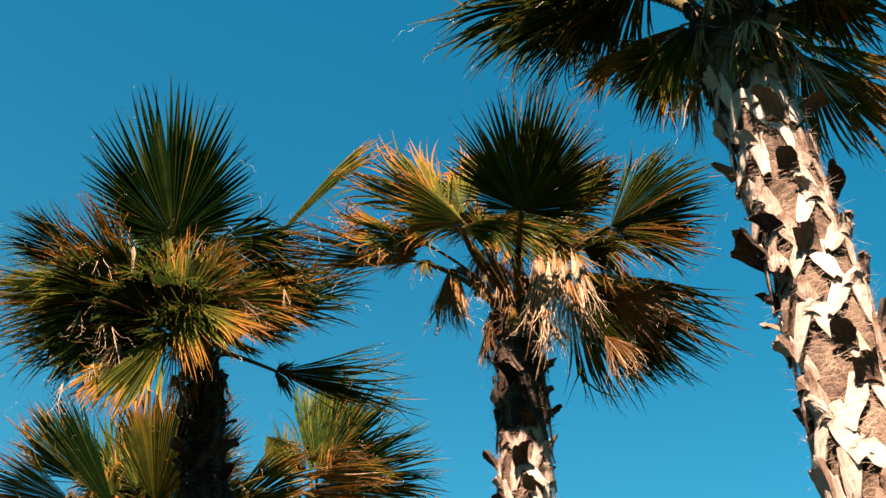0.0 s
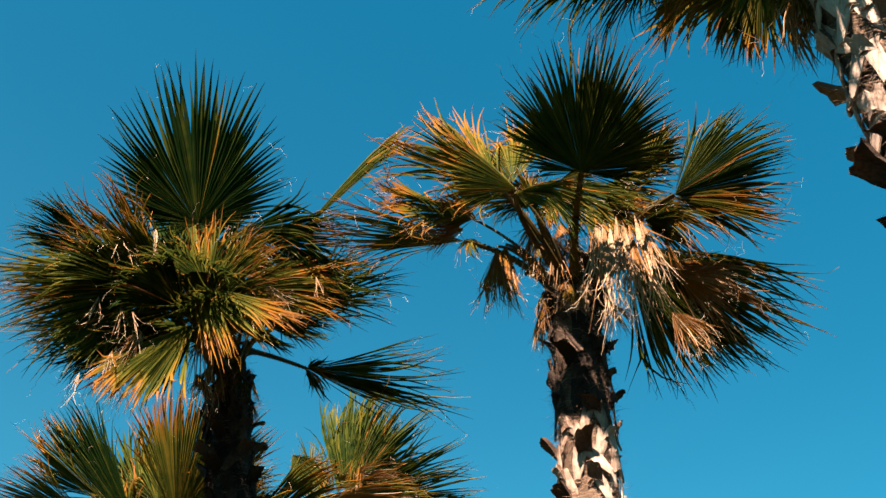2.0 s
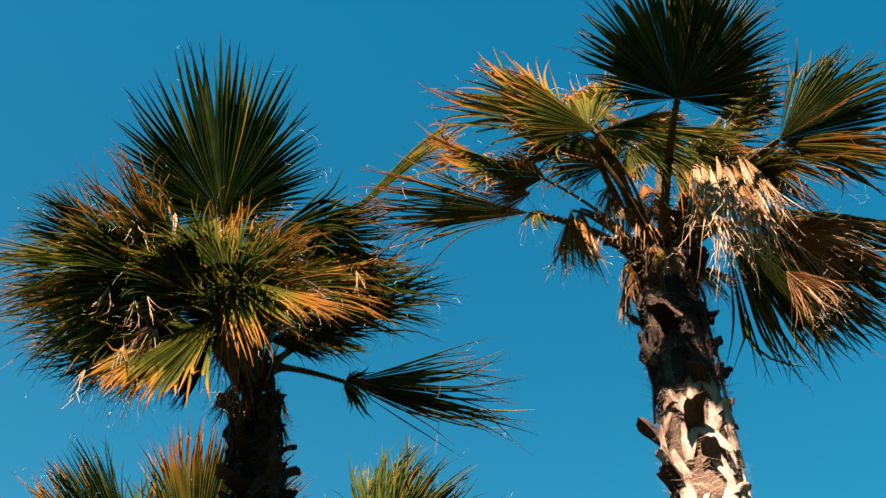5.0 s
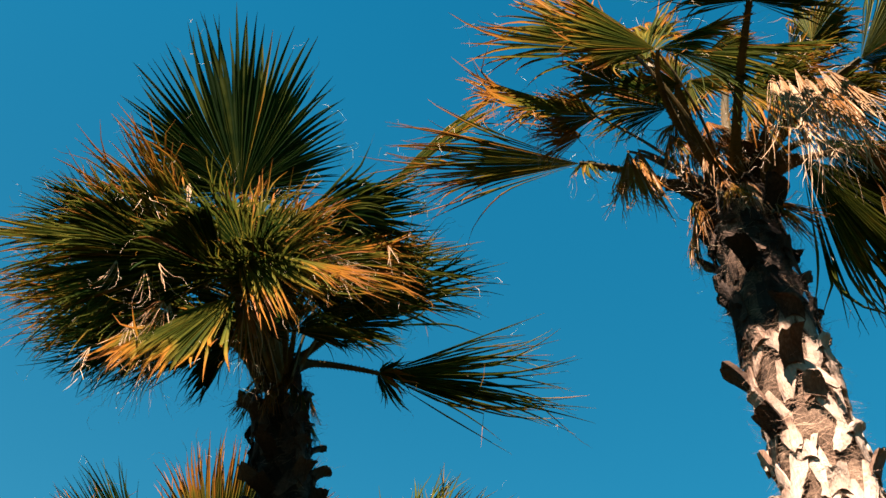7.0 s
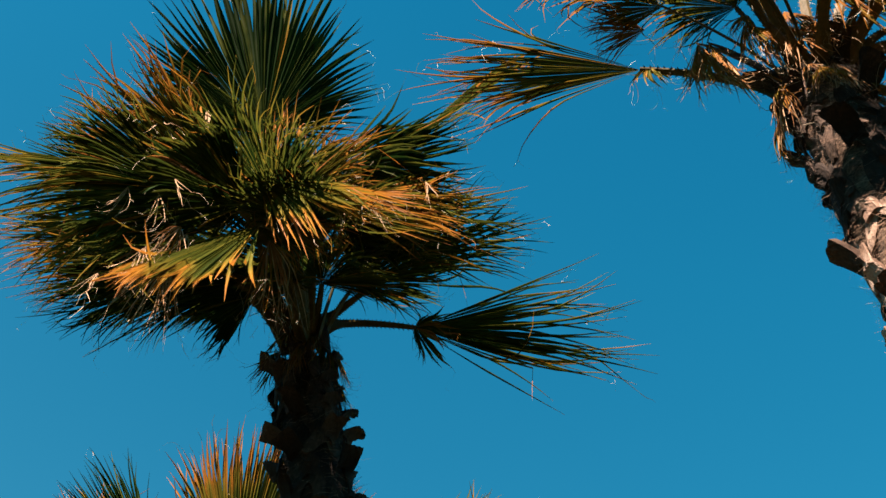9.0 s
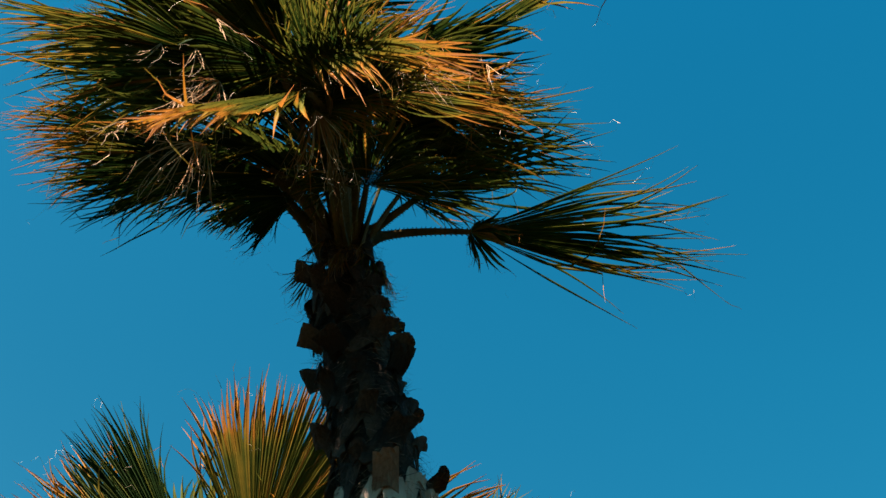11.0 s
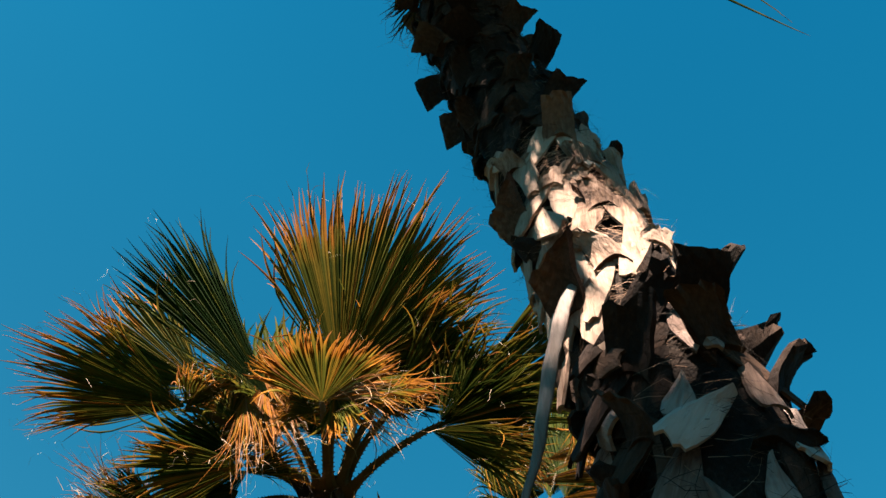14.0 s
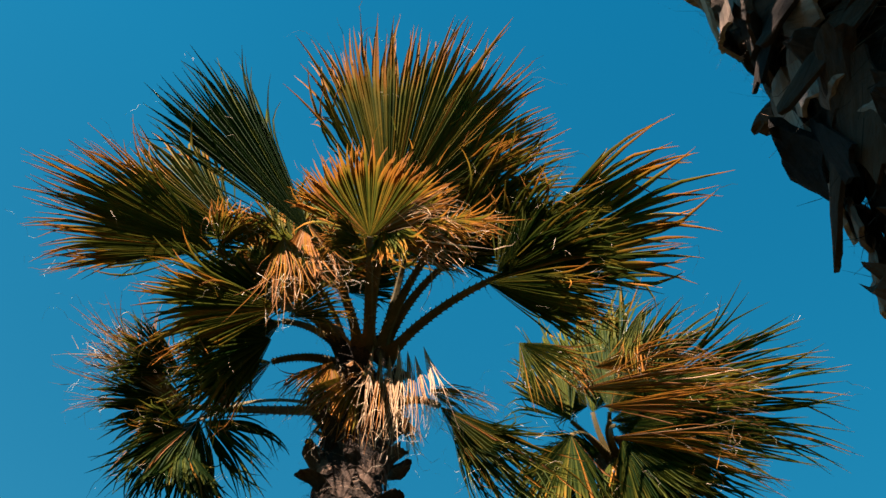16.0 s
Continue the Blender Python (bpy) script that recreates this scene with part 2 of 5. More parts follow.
def boot_mesh(seed, stub=True, strap=BOOT):
    """A cut leaf base: two flat straps that cross the neighbours' below, and above them the cut stub, standing off the trunk."""
    rng = random.Random(seed)
    verts, faces = [], []
    radius, salt = 0.2, rng.uniform(0, 50)
    for sgn in (-1, 1)[: rng.choice((1, 2, 2, 2))]:
        reach, drop = rng.uniform(0.05, 0.11), rng.uniform(0.18, 0.26)
        half = rng.uniform(0.034, 0.046)
        lift, peel = rng.uniform(0.004, 0.022), rng.choice((0, 0, 0.008, 0.02, -0.015))
        rows, n = [], 8
        for i in range(n):
            s = i / (n - 1)
            cx = sgn * (0.022 + reach * s ** 1.1) + 0.008 * noise.noise(Vector((s * 4, salt, sgn)))
            z = 0.05 - drop * s
            w = half * (1.0 - 0.55 * s ** 3) * (1 + 0.22 * noise.noise(Vector((s * 7, salt, 3 + sgn))))
            pts = []
            for j, u in enumerate((-1, -0.4, 0.4, 1)):
                x = cx + u * w
                jag = rng.uniform(-0.02, 0.012) if i == n - 1 else 0
                pts.append((x, lift + 0.004 * (1 - u * u) + peel * s * s + 0.006 * noise.noise(Vector((x * 30, salt, z * 12))), z + 0.3 * sgn * u * w + jag))
            rows.append((pts, 0.009))
        slab(verts, faces, rows, radius)
    length = rng.uniform(0.06, 0.12)
    flare = rng.uniform(0.05, 0.13) if stub else rng.uniform(0.0, 0.02)
    if (seed // 3) % 2:
        flare *= 0.4
    wide, end = rng.uniform(0.042, 0.054), rng.uniform(0.030, 0.044)
    lean, cut, hollow = rng.uniform(-0.05, 0.05), rng.uniform(-0.7, 0.7), rng.uniform(-0.6, 0.6)
    rows, n, cols = [], 8, 9
    for i in range(n):
        s = i / (n - 1)
        w = wide + (end - wide) * s
        pts = []
        for j in range(cols):
            u = j / (cols - 1) * 2 - 1
            x = u * w * (1 + 0.14 * noise.noise(Vector((u, salt, 5 * s)))) + lean * s * s
            z = length * s + cut * u * w * s - 0.03 * u * u * (1 - s)
            if i == n - 1:
                z += rng.uniform(-0.016, 0.010)
            elif i == n - 2:
                z += rng.uniform(-0.005, 0.005)
            y = 0.020 + flare * s ** 1.5 - hollow * 0.035 * u * u * s + 0.008 * (1 - u * u) + 0.013 * noise.noise(Vector((x * 26, salt, z * 12))) + rng.uniform(-0.0015, 0.0015)
            pts.append((x, y, z))
        rows.append((pts, 0.032 - 0.006 * s))
    flat = len(faces)
    slab(verts, faces, rows, radius)
    me = mesh_of("boot", verts, faces, strap)
    me.materials.append(SHADED if strap is SHADED else STUB)
    if stub:
        pale = (seed // 3) % 2
        # Inner faces and ends always get the deepened colour, outer ones in half the stubs.
        inner = [1 if j % 2 or k >= 2 * (cols - 1) or not pale else 0 for i in range(n - 1) for k, j in enumerate(range(2 * cols))]
        me.polygons.foreach_set("material_index", [0] * flat + inner + [1] * (len(faces) - flat - len(inner)))
    return me


def petal_mesh(seed):
    """An old leaf base on the lower trunk: one flat, straight-edged plate, bluntly pointed and torn at its end."""
    rng = random.Random(seed)
    verts, faces, rows = [], [], []
    radius, salt = 0.2, rng.uniform(0, 50)
    long, wide, lean = rng.uniform(0.12, 0.20), rng.uniform(0.032, 0.048), rng.uniform(-0.05, 0.05)
    bulge, skew, crease, neck = rng.uniform(0.004, 0.03), rng.choice((-1, 1)) * rng.uniform(0.2, 0.8), rng.uniform(-0.6, 0.6), rng.uniform(0.15, 0.6)
    n, cols = 9, 7
    for i in range(n):
        s = i / (n - 1)
        w = wide * min(1.0, neck + 1.3 * s) * (1 if s < 0.85 else 1 - 1.2 * (s - 0.85))
        pts = []
        for j in range(cols):
            u = j / (cols - 1) * 2 - 1
            x = lean * s + (u + 0.3 * skew * max(0.0, s - 0.6)) * w * (1 + 0.05 * noise.noise(Vector((u * 2, salt, 6 * s))))
            y = 0.010 + bulge * s + 0.018 * (1 - abs(u - crease)) + 0.005 * noise.noise(Vector((x * 30, salt, s * 5)))
            torn = rng.uniform(-0.012, 0.012) if i == n - 1 else 0
            pts.append((x, y, 0.05 - long * s + skew * 0.5 * u * w * s + torn))
        rows.append((pts, 0.010))
    slab(verts, faces, rows, radius)
    return mesh_of("petal", verts, faces, PLATE)


PETALS = [petal_mesh(300 + i) for i in range(20)]
BOOTS = [boot_mesh(100 + i, i % 3 > 0) for i in range(21)]
SHADED_BOOTS = [boot_mesh(200 + i, True, SHADED) for i in range(12)]


def trunk_radius(z, top):
    return 0.165 + 0.10 * math.exp(-z / 0.5) + 0.025 * smooth01((top - 1.2 - z) / 2.5) + 0.022 * smooth01((4.3 - z) / 1.2)


def palm(x, y, top, seed, label, lean=(0.0, 0.0), boots_from=0.7, girth=1.0, shaded=0.8, petals=0.0, strap=1.0, bend=0.0):
    """A fan palm without its leaves: trunk, leaf bases and loose fibre. lean: shift of the trunk's foot; shaded: metres
    below the crown where bases and fibre are coloured near-black to stand in for its shade; petals: height up to which
    old plates cover it, with the same shade-dark bases and fibre between; strap: size of the bases above them; bend:
    how far the lower trunk bows towards -x.
    """
    rng = random.Random(seed)
    base = tagged(new("palm_tree"), label, "palm tree", group="palms")
    base.location = (x + lean[0], y + lean[1], 0)
    verts, faces = [], []
    sides, rings = 28, int(top / 0.07)

    def axis(z):
        s = 1 - min(1.0, z / top)
        return Vector((-lean[0] * (1 - s) - bend * smooth01((3.9 - z) / 1.0), -lean[1] * (1 - s), z))

    for i in range(rings + 1):
        z = -0.1 + (top + 0.1) * i / rings
        for j in range(sides):
            a = 2 * math.pi * j / sides
            r = girth * trunk_radius(max(z, 0), top) - 0.016
            r += 0.014 * noise.noise(Vector((3 * math.cos(a) + seed, 3 * math.sin(a), z * 7))) + 0.008 * math.sin(5 * a + z * 26)
            verts.append(axis(z) + Vector((r * math.cos(a), r * math.sin(a), 0)))
    for i in range(rings):
        for j in range(sides):
            k = (j + 1) % sides
            faces.append((i * sides + j, i * sides + k, (i + 1) * sides + k, (i + 1) * sides + j))
    tip = len(verts)
    verts.append(axis(top) + Vector((0, 0, 0.25)))
    for j in range(sides):
        faces.append((rings * sides + j, rings * sides + (j + 1) % sides, tip))
    # Trunks meant to look deep in shade take the shaded copy of the bark.
    part("trunk", mesh_of("trunk", verts, faces, SHADED_BARK if petals or shaded > 2 else BARK, True), base, "brown trunk wrapped in woven fibre")
    z, a = boots_from, rng.uniform(0, 6)
    while z < top + 0.3:
        # Shade-dark bases near the crown and low down; paler ones in the sunlit band.
        me = rng.choice(SHADED_BOOTS if z > top - shaded * rng.uniform(0.92, 1.06) else BOOTS[::3] if petals and z > petals and rng.random() < 0.55 else BOOTS if z > petals else PETALS if rng.random() < (0.82 if z < petals - 0.3 else 0.4) else SHADED_BOOTS)
        r = girth * trunk_radius(z, top)
        k = r / 0.2
        wide = strap if petals < z < top - shaded else 1.0
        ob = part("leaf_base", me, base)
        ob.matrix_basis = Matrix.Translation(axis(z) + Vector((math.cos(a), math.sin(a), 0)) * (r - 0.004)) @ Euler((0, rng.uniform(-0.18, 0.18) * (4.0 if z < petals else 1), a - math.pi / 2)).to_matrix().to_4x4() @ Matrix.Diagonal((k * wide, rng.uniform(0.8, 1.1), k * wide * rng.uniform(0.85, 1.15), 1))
        a += 2.39996 + rng.uniform(-0.2, 0.2)
        z += 0.014 if z < petals else 0.036
    verts, faces = [], []
    dark_verts, dark_faces = [], []
    for i in range(13000):
        z = rng.uniform(boots_from, top + 0.25)
        a = rng.uniform(0, 2 * math.pi)
        r = girth * trunk_radius(z, top) + rng.uniform(-0.025, 0.016)
        p = axis(z) + Vector((r * math.cos(a), r * math.sin(a), 0))
        out = Vector((math.cos(a), math.sin(a), 0))
        tang = Vector((-math.sin(a), math.cos(a), 0))
        d = (tang * rng.choice((-1, 1)) + Vector((0, 0, rng.uniform(-0.9, 0.7))) + out * rng.uniform(-0.15, 0.3)).normalized()
        step = rng.uniform(0.025, 0.06)
        pts = [p]
        for q in range(3):
            p = p + d * step
            d = (d + 0.55 * Vector((rng.uniform(-1, 1), rng.uniform(-1, 1), rng.uniform(-1, 0.8))) - out * 0.25).normalized()
            pts.append(p)
        flat = d.cross(out).normalized() if d.cross(out).length > 0.01 else tang
        # Blackened strands near the crown and low down, in place of shade.
        if i % 5 and (z < petals - 0.1 or z > top - shaded):
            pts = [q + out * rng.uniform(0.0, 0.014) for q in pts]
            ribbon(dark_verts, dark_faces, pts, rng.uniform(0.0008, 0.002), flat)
        else:
            ribbon(verts, faces, pts, rng.uniform(0.0005, 0.0013), flat)
    if dark_faces:
        tagged(part("shaded_fibre", mesh_of("shaded_fibre", dark_verts, dark_faces, SHADED_HAIR), base, "matted hairy fibre, blackened in place of shade"), kind="stuff")
    tagged(part("loose_fibre", mesh_of("loose_fibre", verts, faces, FIBRE), base, "matted hairy brown fibre"), kind="stuff")
    base["top"] = top
    return base, axis, rng


def long_stub(tree, z, a, length):
    """A broken leaf base that juts far out of the trunk. a: its bearing."""
    base, axis, rng = tree
    out, up = Vector((math.cos(a), math.sin(a), 0)), Vector((0, 0, 1))
    side = out.cross(up)
    verts, faces = [], []
    n, ring = 7, 8
    for i in range(n):
        s = i / (n - 1)
        c = axis(z) + out * (0.15 + length * s) + up * (0.03 * s + 0.05 * s * s)
        w, h = 0.072 - 0.056 * s ** 1.6, 0.028 - 0.018 * s
        for j in range(ring):
            b = 2 * math.pi * j / ring
            jag = out * rng.uniform(-0.018, 0.012) if i == n - 1 else Vector((0, 0, 0))
            verts.append(c + side * w * math.cos(b) + up * (h * math.sin(b) + 0.022 * math.cos(b) ** 2) + jag + 0.005 * noise.noise_vector(c * 20 + side * j))
    for i in range(n - 1):
        for j in range(ring):
            k = (j + 1) % ring
            faces.append((i * ring + j, i * ring + k, (i + 1) * ring + k, (i + 1) * ring + j))
    faces.append(tuple((n - 1) * ring + j for j in range(ring)))
    # Takes the near-black shade colour too.
    part("leaf_base", mesh_of("long_leaf_base", verts, faces, SHADED), base, "long broken dark leaf base")


def dry_sheath(tree, points, half):
    """A torn strip of leaf base that hangs along the trunk."""
    base, axis, rng = tree
    root = Vector(base.location)
    points = [Vector(p) - root for p in points]
    verts, faces = [], []
    n = 13
    for i in range(n):
        s = i / (n - 1) * (len(points) - 1)
        k = min(int(s), len(points) - 2)
        c = points[k].lerp(points[k + 1], s - k)
        w = half * (1 - 0.75 * (i / (n - 1)) ** 2)
        side = Vector((0.8, -0.35, 0.3)).normalized()
        off = 0.012 * noise.noise_vector(c * 6)
        for u, d in ((-1, 0.0), (0, 0.012), (1, 0.0), (1, -0.008), (0, 0.004), (-1, -0.008)):
            verts.append(c + off + side * u * w + Vector((-0.3, -1, 0)) * d)
    for i in range(n - 1):
        for j in range(6):
            k = (j + 1) % 6
            faces.append((i * 6 + j, i * 6 + k, i * 6 + 6 + k, i * 6 + 6 + j))
    part("dry_sheath", mesh_of("dry_sheath", verts, faces, SHEATH, True), base, "torn pale strip of dry leaf base")


def leaf(tree, hub, tip, face, spread=200, age=0.2, droop=0.4, wind=0.14, cup=0.35, segments=120, fused=0.56, broken=0.015, ragged=0.19, sides=0.46, stalk=0.16, bow=0.35, arch=0.15, threads=12, reach=1.2, dead=False, stem=True, label=""):
    """One fan leaf. hub: where the stalk meets the fan; tip: the end of the middle segment; face: the way that the flat of the fan looks; spread: degrees of the fan."""
    base, axis, rng = tree
    root = Vector(base.location)
    hub, tip = Vector(hub) - root, Vector(tip) - root
    a = tip - hub
    length = a.length
    a.normalize()
    n = Vector(face)
    n = (n - a * n.dot(a)).normalized()
    b = n.cross(a)
    half = radians(spread) / 2
    dphi = 2 * half / (segments - 1)
    salt = rng.uniform(0, 100)
    cup, arch = cup * rng.uniform(0.6, 1.5), arch * rng.uniform(0.5, 2.0)
    verts, faces, ages = [], [], []
    tv, tf = [], []
    count = 11
    for i in range(segments):
        phi = -half + i * dphi
        rel = abs(phi) / math.pi
        L = 1.07 * reach * length * max(0.25, 1 - sides * (2 * rel) ** 1.2) * rng.uniform(0.92, 1.06)
        p = phi + rng.gauss(0, dphi * (0.10 + 0.7 * ragged))
        p += rng.gauss(0, 0.08) * max(0.0, abs(phi) / half - 0.7) / 0.3
        d = (a * math.cos(p) + b * math.sin(p) + n * (rng.gauss(0, dphi * (0.2 + 1.2 * ragged)) - cup * abs(math.sin(p)))).normalized()
        c1, c2, c3 = (noise.noise(Vector((i * 0.22, salt, 7.3 * j))) for j in range(3))
        f = fused * rng.uniform(0.92, 1.06) * (1 + 0.12 * c1)
        L *= 1 + 1.1 * ragged * c2
        my_droop = max(0.0, droop * (rng.uniform(0.6, 1.4) + 1.0 * c3))
        my_wind = wind * rng.uniform(0.4, 1.6)
        edge = max(0.0, abs(phi) / half - 0.7) / 0.3
        L *= 1 - 0.35 * edge * rng.random()
        wob = Vector((rng.gauss(0, 1), rng.gauss(0, 1), rng.gauss(0, 1))) * (ragged * 0.7 + 0.3 * edge) + (b * c1 + n * c2) * 2.0 * ragged
        kink = rng.uniform(0.68, 0.92) if rng.random() < broken + 0.25 * max(0.0, ragged - 0.1) else 2
        snap = (DOWN + 0.9 * Vector((rng.gauss(0, 1), rng.gauss(0, 1), rng.gauss(0, 1)))).normalized()
        curl = Vector((rng.gauss(0, 1), rng.gauss(0, 1), rng.gauss(0, 1))) * ragged * 0.7
        twist = rng.gauss(0, 0.4 + 1.0 * ragged)
        seg_age = (age if dead else age * 0.45) + rng.gauss(0, 0.07) + (0.12 if kink < 1 else 0) + (rng.uniform(0.1, 0.5) if rng.random() < 0.3 * ragged else 0)
        pos, way = hub.copy(), d
        k = len(verts)
        w_f = L * f * math.tan(dphi / 2) * 1.42
        for q in range(count):
            s = 0.004 + 0.996 * q / (count - 1)
            free = max(0.0, (s - f * 0.9) / (1 - f * 0.9))
            if q:
                way = d - n * arch * s + (DOWN * my_droop + WIND * my_wind + wob) * 1.7 * free ** 1.3 + curl * math.sin(5.5 * free) * free
                if s > kink:
                    way = way * 0.35 + snap * 1.1 + wob
                way.normalize()
                pos = pos + way * (L * 0.97 / (count - 1))
            else:
                pos = hub + d * L * 0.004
            if s < f:
                w = L * s * math.tan(dphi / 2) * 1.42
            else:
                w = w_f * (1 + 0.25 * min(1.0, free * 4)) * (1 - free ** 1.5) + 0.0008
            w *= (1 - 0.35 * (dead and free > 0)) * (0.5 if s > kink else 1)
            sv = n.cross(way)
            sv = sv.normalized() if sv.length > 0.05 else b
            nv = way.cross(sv)
            if free > 0:
                ang = twist * free
                sv, nv = sv * math.cos(ang) + nv * math.sin(ang), nv * math.cos(ang) - sv * math.sin(ang)
            fold = 0.75 * w
            verts += [pos - sv * w + nv * fold, pos - nv * fold, pos + sv * w + nv * fold]
            g = seg_age + smooth01((s - f * 0.82) / (1 - f * 0.82)) * (0.06 + (0.15 if dead else 0.72) * age) + (0.25 if s > kink else 0)
            ages += [min(1.05 if dead else 0.56, g) if s < kink else min(0.8 if dead else 0.57, g + 0.2)] * 3
        for q in range(count - 1):
            o = k + 3 * q
            faces += [(o, o + 1, o + 4, o + 3), (o + 1, o + 2, o + 5, o + 4)]
        for h in range(rng.choice((0, 0, 0, 0, 1))):
            pts = [verts[k + 3 * rng.randint(7, count - 1) + 1]]
            dd = (way + (0.25 + ragged) * Vector((rng.gauss(0, 1), rng.gauss(0, 1), rng.gauss(0, 1)))).normalized()
            for q in range(3):
                pts.append(pts[-1] + dd * rng.uniform(0.02, 0.05))
                dd = (dd + DOWN * 0.25 * droop + 0.35 * Vector((rng.gauss(0, 1), rng.gauss(0, 1), rng.gauss(0, 1)))).normalized()
            m0 = len(verts)
            ribbon(verts, faces, pts, 0.0020, n.cross(dd).normalized())
            ages += [min(1.05 if dead else 0.6, seg_age + rng.uniform(0.1, 0.4))] * (len(verts) - m0)
        if threads and rng.random() < threads / segments:
            t0 = verts[k + 3 * rng.randint(5, 10) + 1]
            dd = (way + 0.6 * Vector((rng.gauss(0, 1), rng.gauss(0, 1), rng.gauss(0, 1)))).normalized()
            pts = [t0]
            for q in range(6):
                pts.append(pts[-1] + dd * rng.uniform(0.02, 0.05))
                dd = (dd + 0.7 * Vector((rng.gauss(0, 1), rng.gauss(0, 1), rng.gauss(0, 1) - 0.3))).normalized()
            ribbon(tv, tf, pts, 0.0011, n.cross(dd).normalized())
    fan = part("frond", mesh_of("frond", verts, faces, LEAF, True, ages), base, label)
    if tf:
        tagged(part("leaf_thread", mesh_of("leaf_thread", tv, tf, THREAD), fan, "curly pale threads"), kind="stuff")
    if not stem:
        return fan
    # stalk, from the crown to the fan
    top = base["top"]
    out = Vector((hub.x - axis(top).x, hub.y - axis(top).y, 0))
    out = out.normalized() if out.length > 0.01 else Vector((1, 0, 0))
    start = axis(top) + out * 0.11 + Vector((0, 0, stalk))
    dist = (hub - start).length
    ctrl = (start + out * dist * 0.25 + Vector((0, 0, dist * bow)) + (hub - a * dist * 0.45)) / 2
    verts, faces = [], []
    m = 12
    for i in range(m + 1):
        s = i / m
        p = start * (1 - s) ** 2 + ctrl * 2 * s * (1 - s) + hub * s * s
        g = ((ctrl - start) * (1 - s) + (hub - ctrl) * s).normalized()
        sv = n.cross(g)
        sv = sv.normalized() if sv.length > 0.05 else b
        nv = g.cross(sv)
        w = 0.030 - 0.015 * s + 0.035 * max(0, 1 - s * 5)
        for x, h in ((-1, 0.1), (-0.6, -0.4), (0.6, -0.4), (1, 0.1), (0.5, 0.35), (-0.5, 0.35)):
            verts.append(p + sv * w * x + nv * w * h * 0.8)
    for i in range(m):
        for j in range(6):
            k = (j + 1) % 6
            faces.append((i * 6 + j, i * 6 + k, i * 6 + 6 + k, i * 6 + 6 + j))
    o = m * 6
    faces.append(tuple(o + j for j in range(6)))
    for i in range(2, m):
        for sgn in (0, 3):
            p, q = verts[i * 6 + sgn], verts[i * 6 + 6 + sgn]
            outw = (p - verts[i * 6 + 3 - sgn]).normalized()
            k = len(verts)
            for u in (0.15, 0.6):
                c = p.lerp(q, u)
                verts += [c, c + (q - p) * 0.16, c + outw * 0.011 + (q - p) * 0.2]
                faces.append((k, k + 1, k + 2))
                k += 3
    part("leaf_stalk", mesh_of("leaf_stalk", verts, faces, DEAD_STALK if dead else STALK, False), fan, "dry brown leaf stalk" if dead else "thorny olive leaf stalk")
    return fan


def dead_leaf(tree, hub, tip, face, spread=60, age=0.85, **more):
    """A withered leaf that hangs against the trunk."""
    given = dict(segments=54, fused=0.42, droop=0.4, wind=0.05, ragged=0.22, broken=0.12, sides=0.3, threads=20, dead=True, cup=0.3, label="withered tan hanging fan leaf")
    given.update(more)
    return leaf(tree, hub, tip, face, spread, age, **given)


def ring_of_leaves(tree, count, turn, rise, reach, size, age=0.2, skip=()):
    """Leaves all round the crown. rise: how steeply they stand, in degrees."""
    base, axis, rng = tree
    centre = Vector(base.location) + axis(base["top"]) + Vector((0, 0, 0.15))
    for i in range(count):
        if i in skip:
            continue
        az = radians(turn + 360 * i / count + rng.uniform(-8, 8))
        el = radians(rise + rng.uniform(-8, 8))
        d = Vector((math.cos(az) * math.cos(el), math.sin(az) * math.cos(el), math.sin(el)))
        hub = centre + d * reach
        d2 = (d + Vector((0, 0, -0.25))).normalized()
        n = Vector((-math.cos(az) * math.sin(el), -math.sin(az) * math.sin(el), math.cos(el)))
        leaf(tree, hub, hub + d2 * size, n, 200, age + rng.uniform(-0.1, 0.15))


def ragged_heart(tree, count, low=-0.25, high=0.2, size=0.36, age=0.65):
    """Short withered leaves and sheaths packed round the top of the trunk."""
    base, axis, rng = tree
    centre = Vector(base.location) + axis(base["top"])
    for i in range(count):
        az = 2.39996 * i + rng.uniform(-0.3, 0.3)
        out = Vector((math.cos(az), math.sin(az), 0))
        hub = centre + out * rng.uniform(0.14, 0.22) + Vector((0, 0, rng.uniform(low, high)))
        way = (out * rng.uniform(0.2, 0.5) + Vector((0, 0, rng.uniform(-1.0, -0.4)))).normalized()
        dead_leaf(tree, hub, hub + way * size * rng.uniform(0.7, 1.2), out + Vector((0, 0, 0.8)), rng.uniform(30, 70), age + rng.uniform(-0.2, 0.2), segments=26, threads=8, stalk=-0.1, label="short withered leaf pressed against the crown")


ground()
unseen_woods()

palm_a = palm(1.67, 4.25, 5.95, 11, "tall fan palm with pale criss-cross leaf bases", (0.4, 0.0), girth=1.1, shaded=0.15)
leaf(palm_a, (1.15, 4.75, 6.93), (0.01, 5.20, 7.30), (-0.12, -0.64, -0.76), 60, 0.2, fused=0.6, ragged=0.16, droop=0.15, segments=70, reach=1.0, threads=30)
leaf(palm_a, (1.16, 4.72, 6.87), (0.45, 5.00, 6.61), (-0.12, -0.64, -0.76), 70, 0.12, fused=0.6, ragged=0.16, droop=0.12, segments=80, reach=1.0, threads=30)
leaf(palm_a, (1.18, 4.70, 6.84), (0.84, 4.80, 6.38), (-0.12, -0.64, -0.76), 50, 0.3, fused=0.5, ragged=0.2, droop=0.2, segments=40, reach=1.0, stem=False)
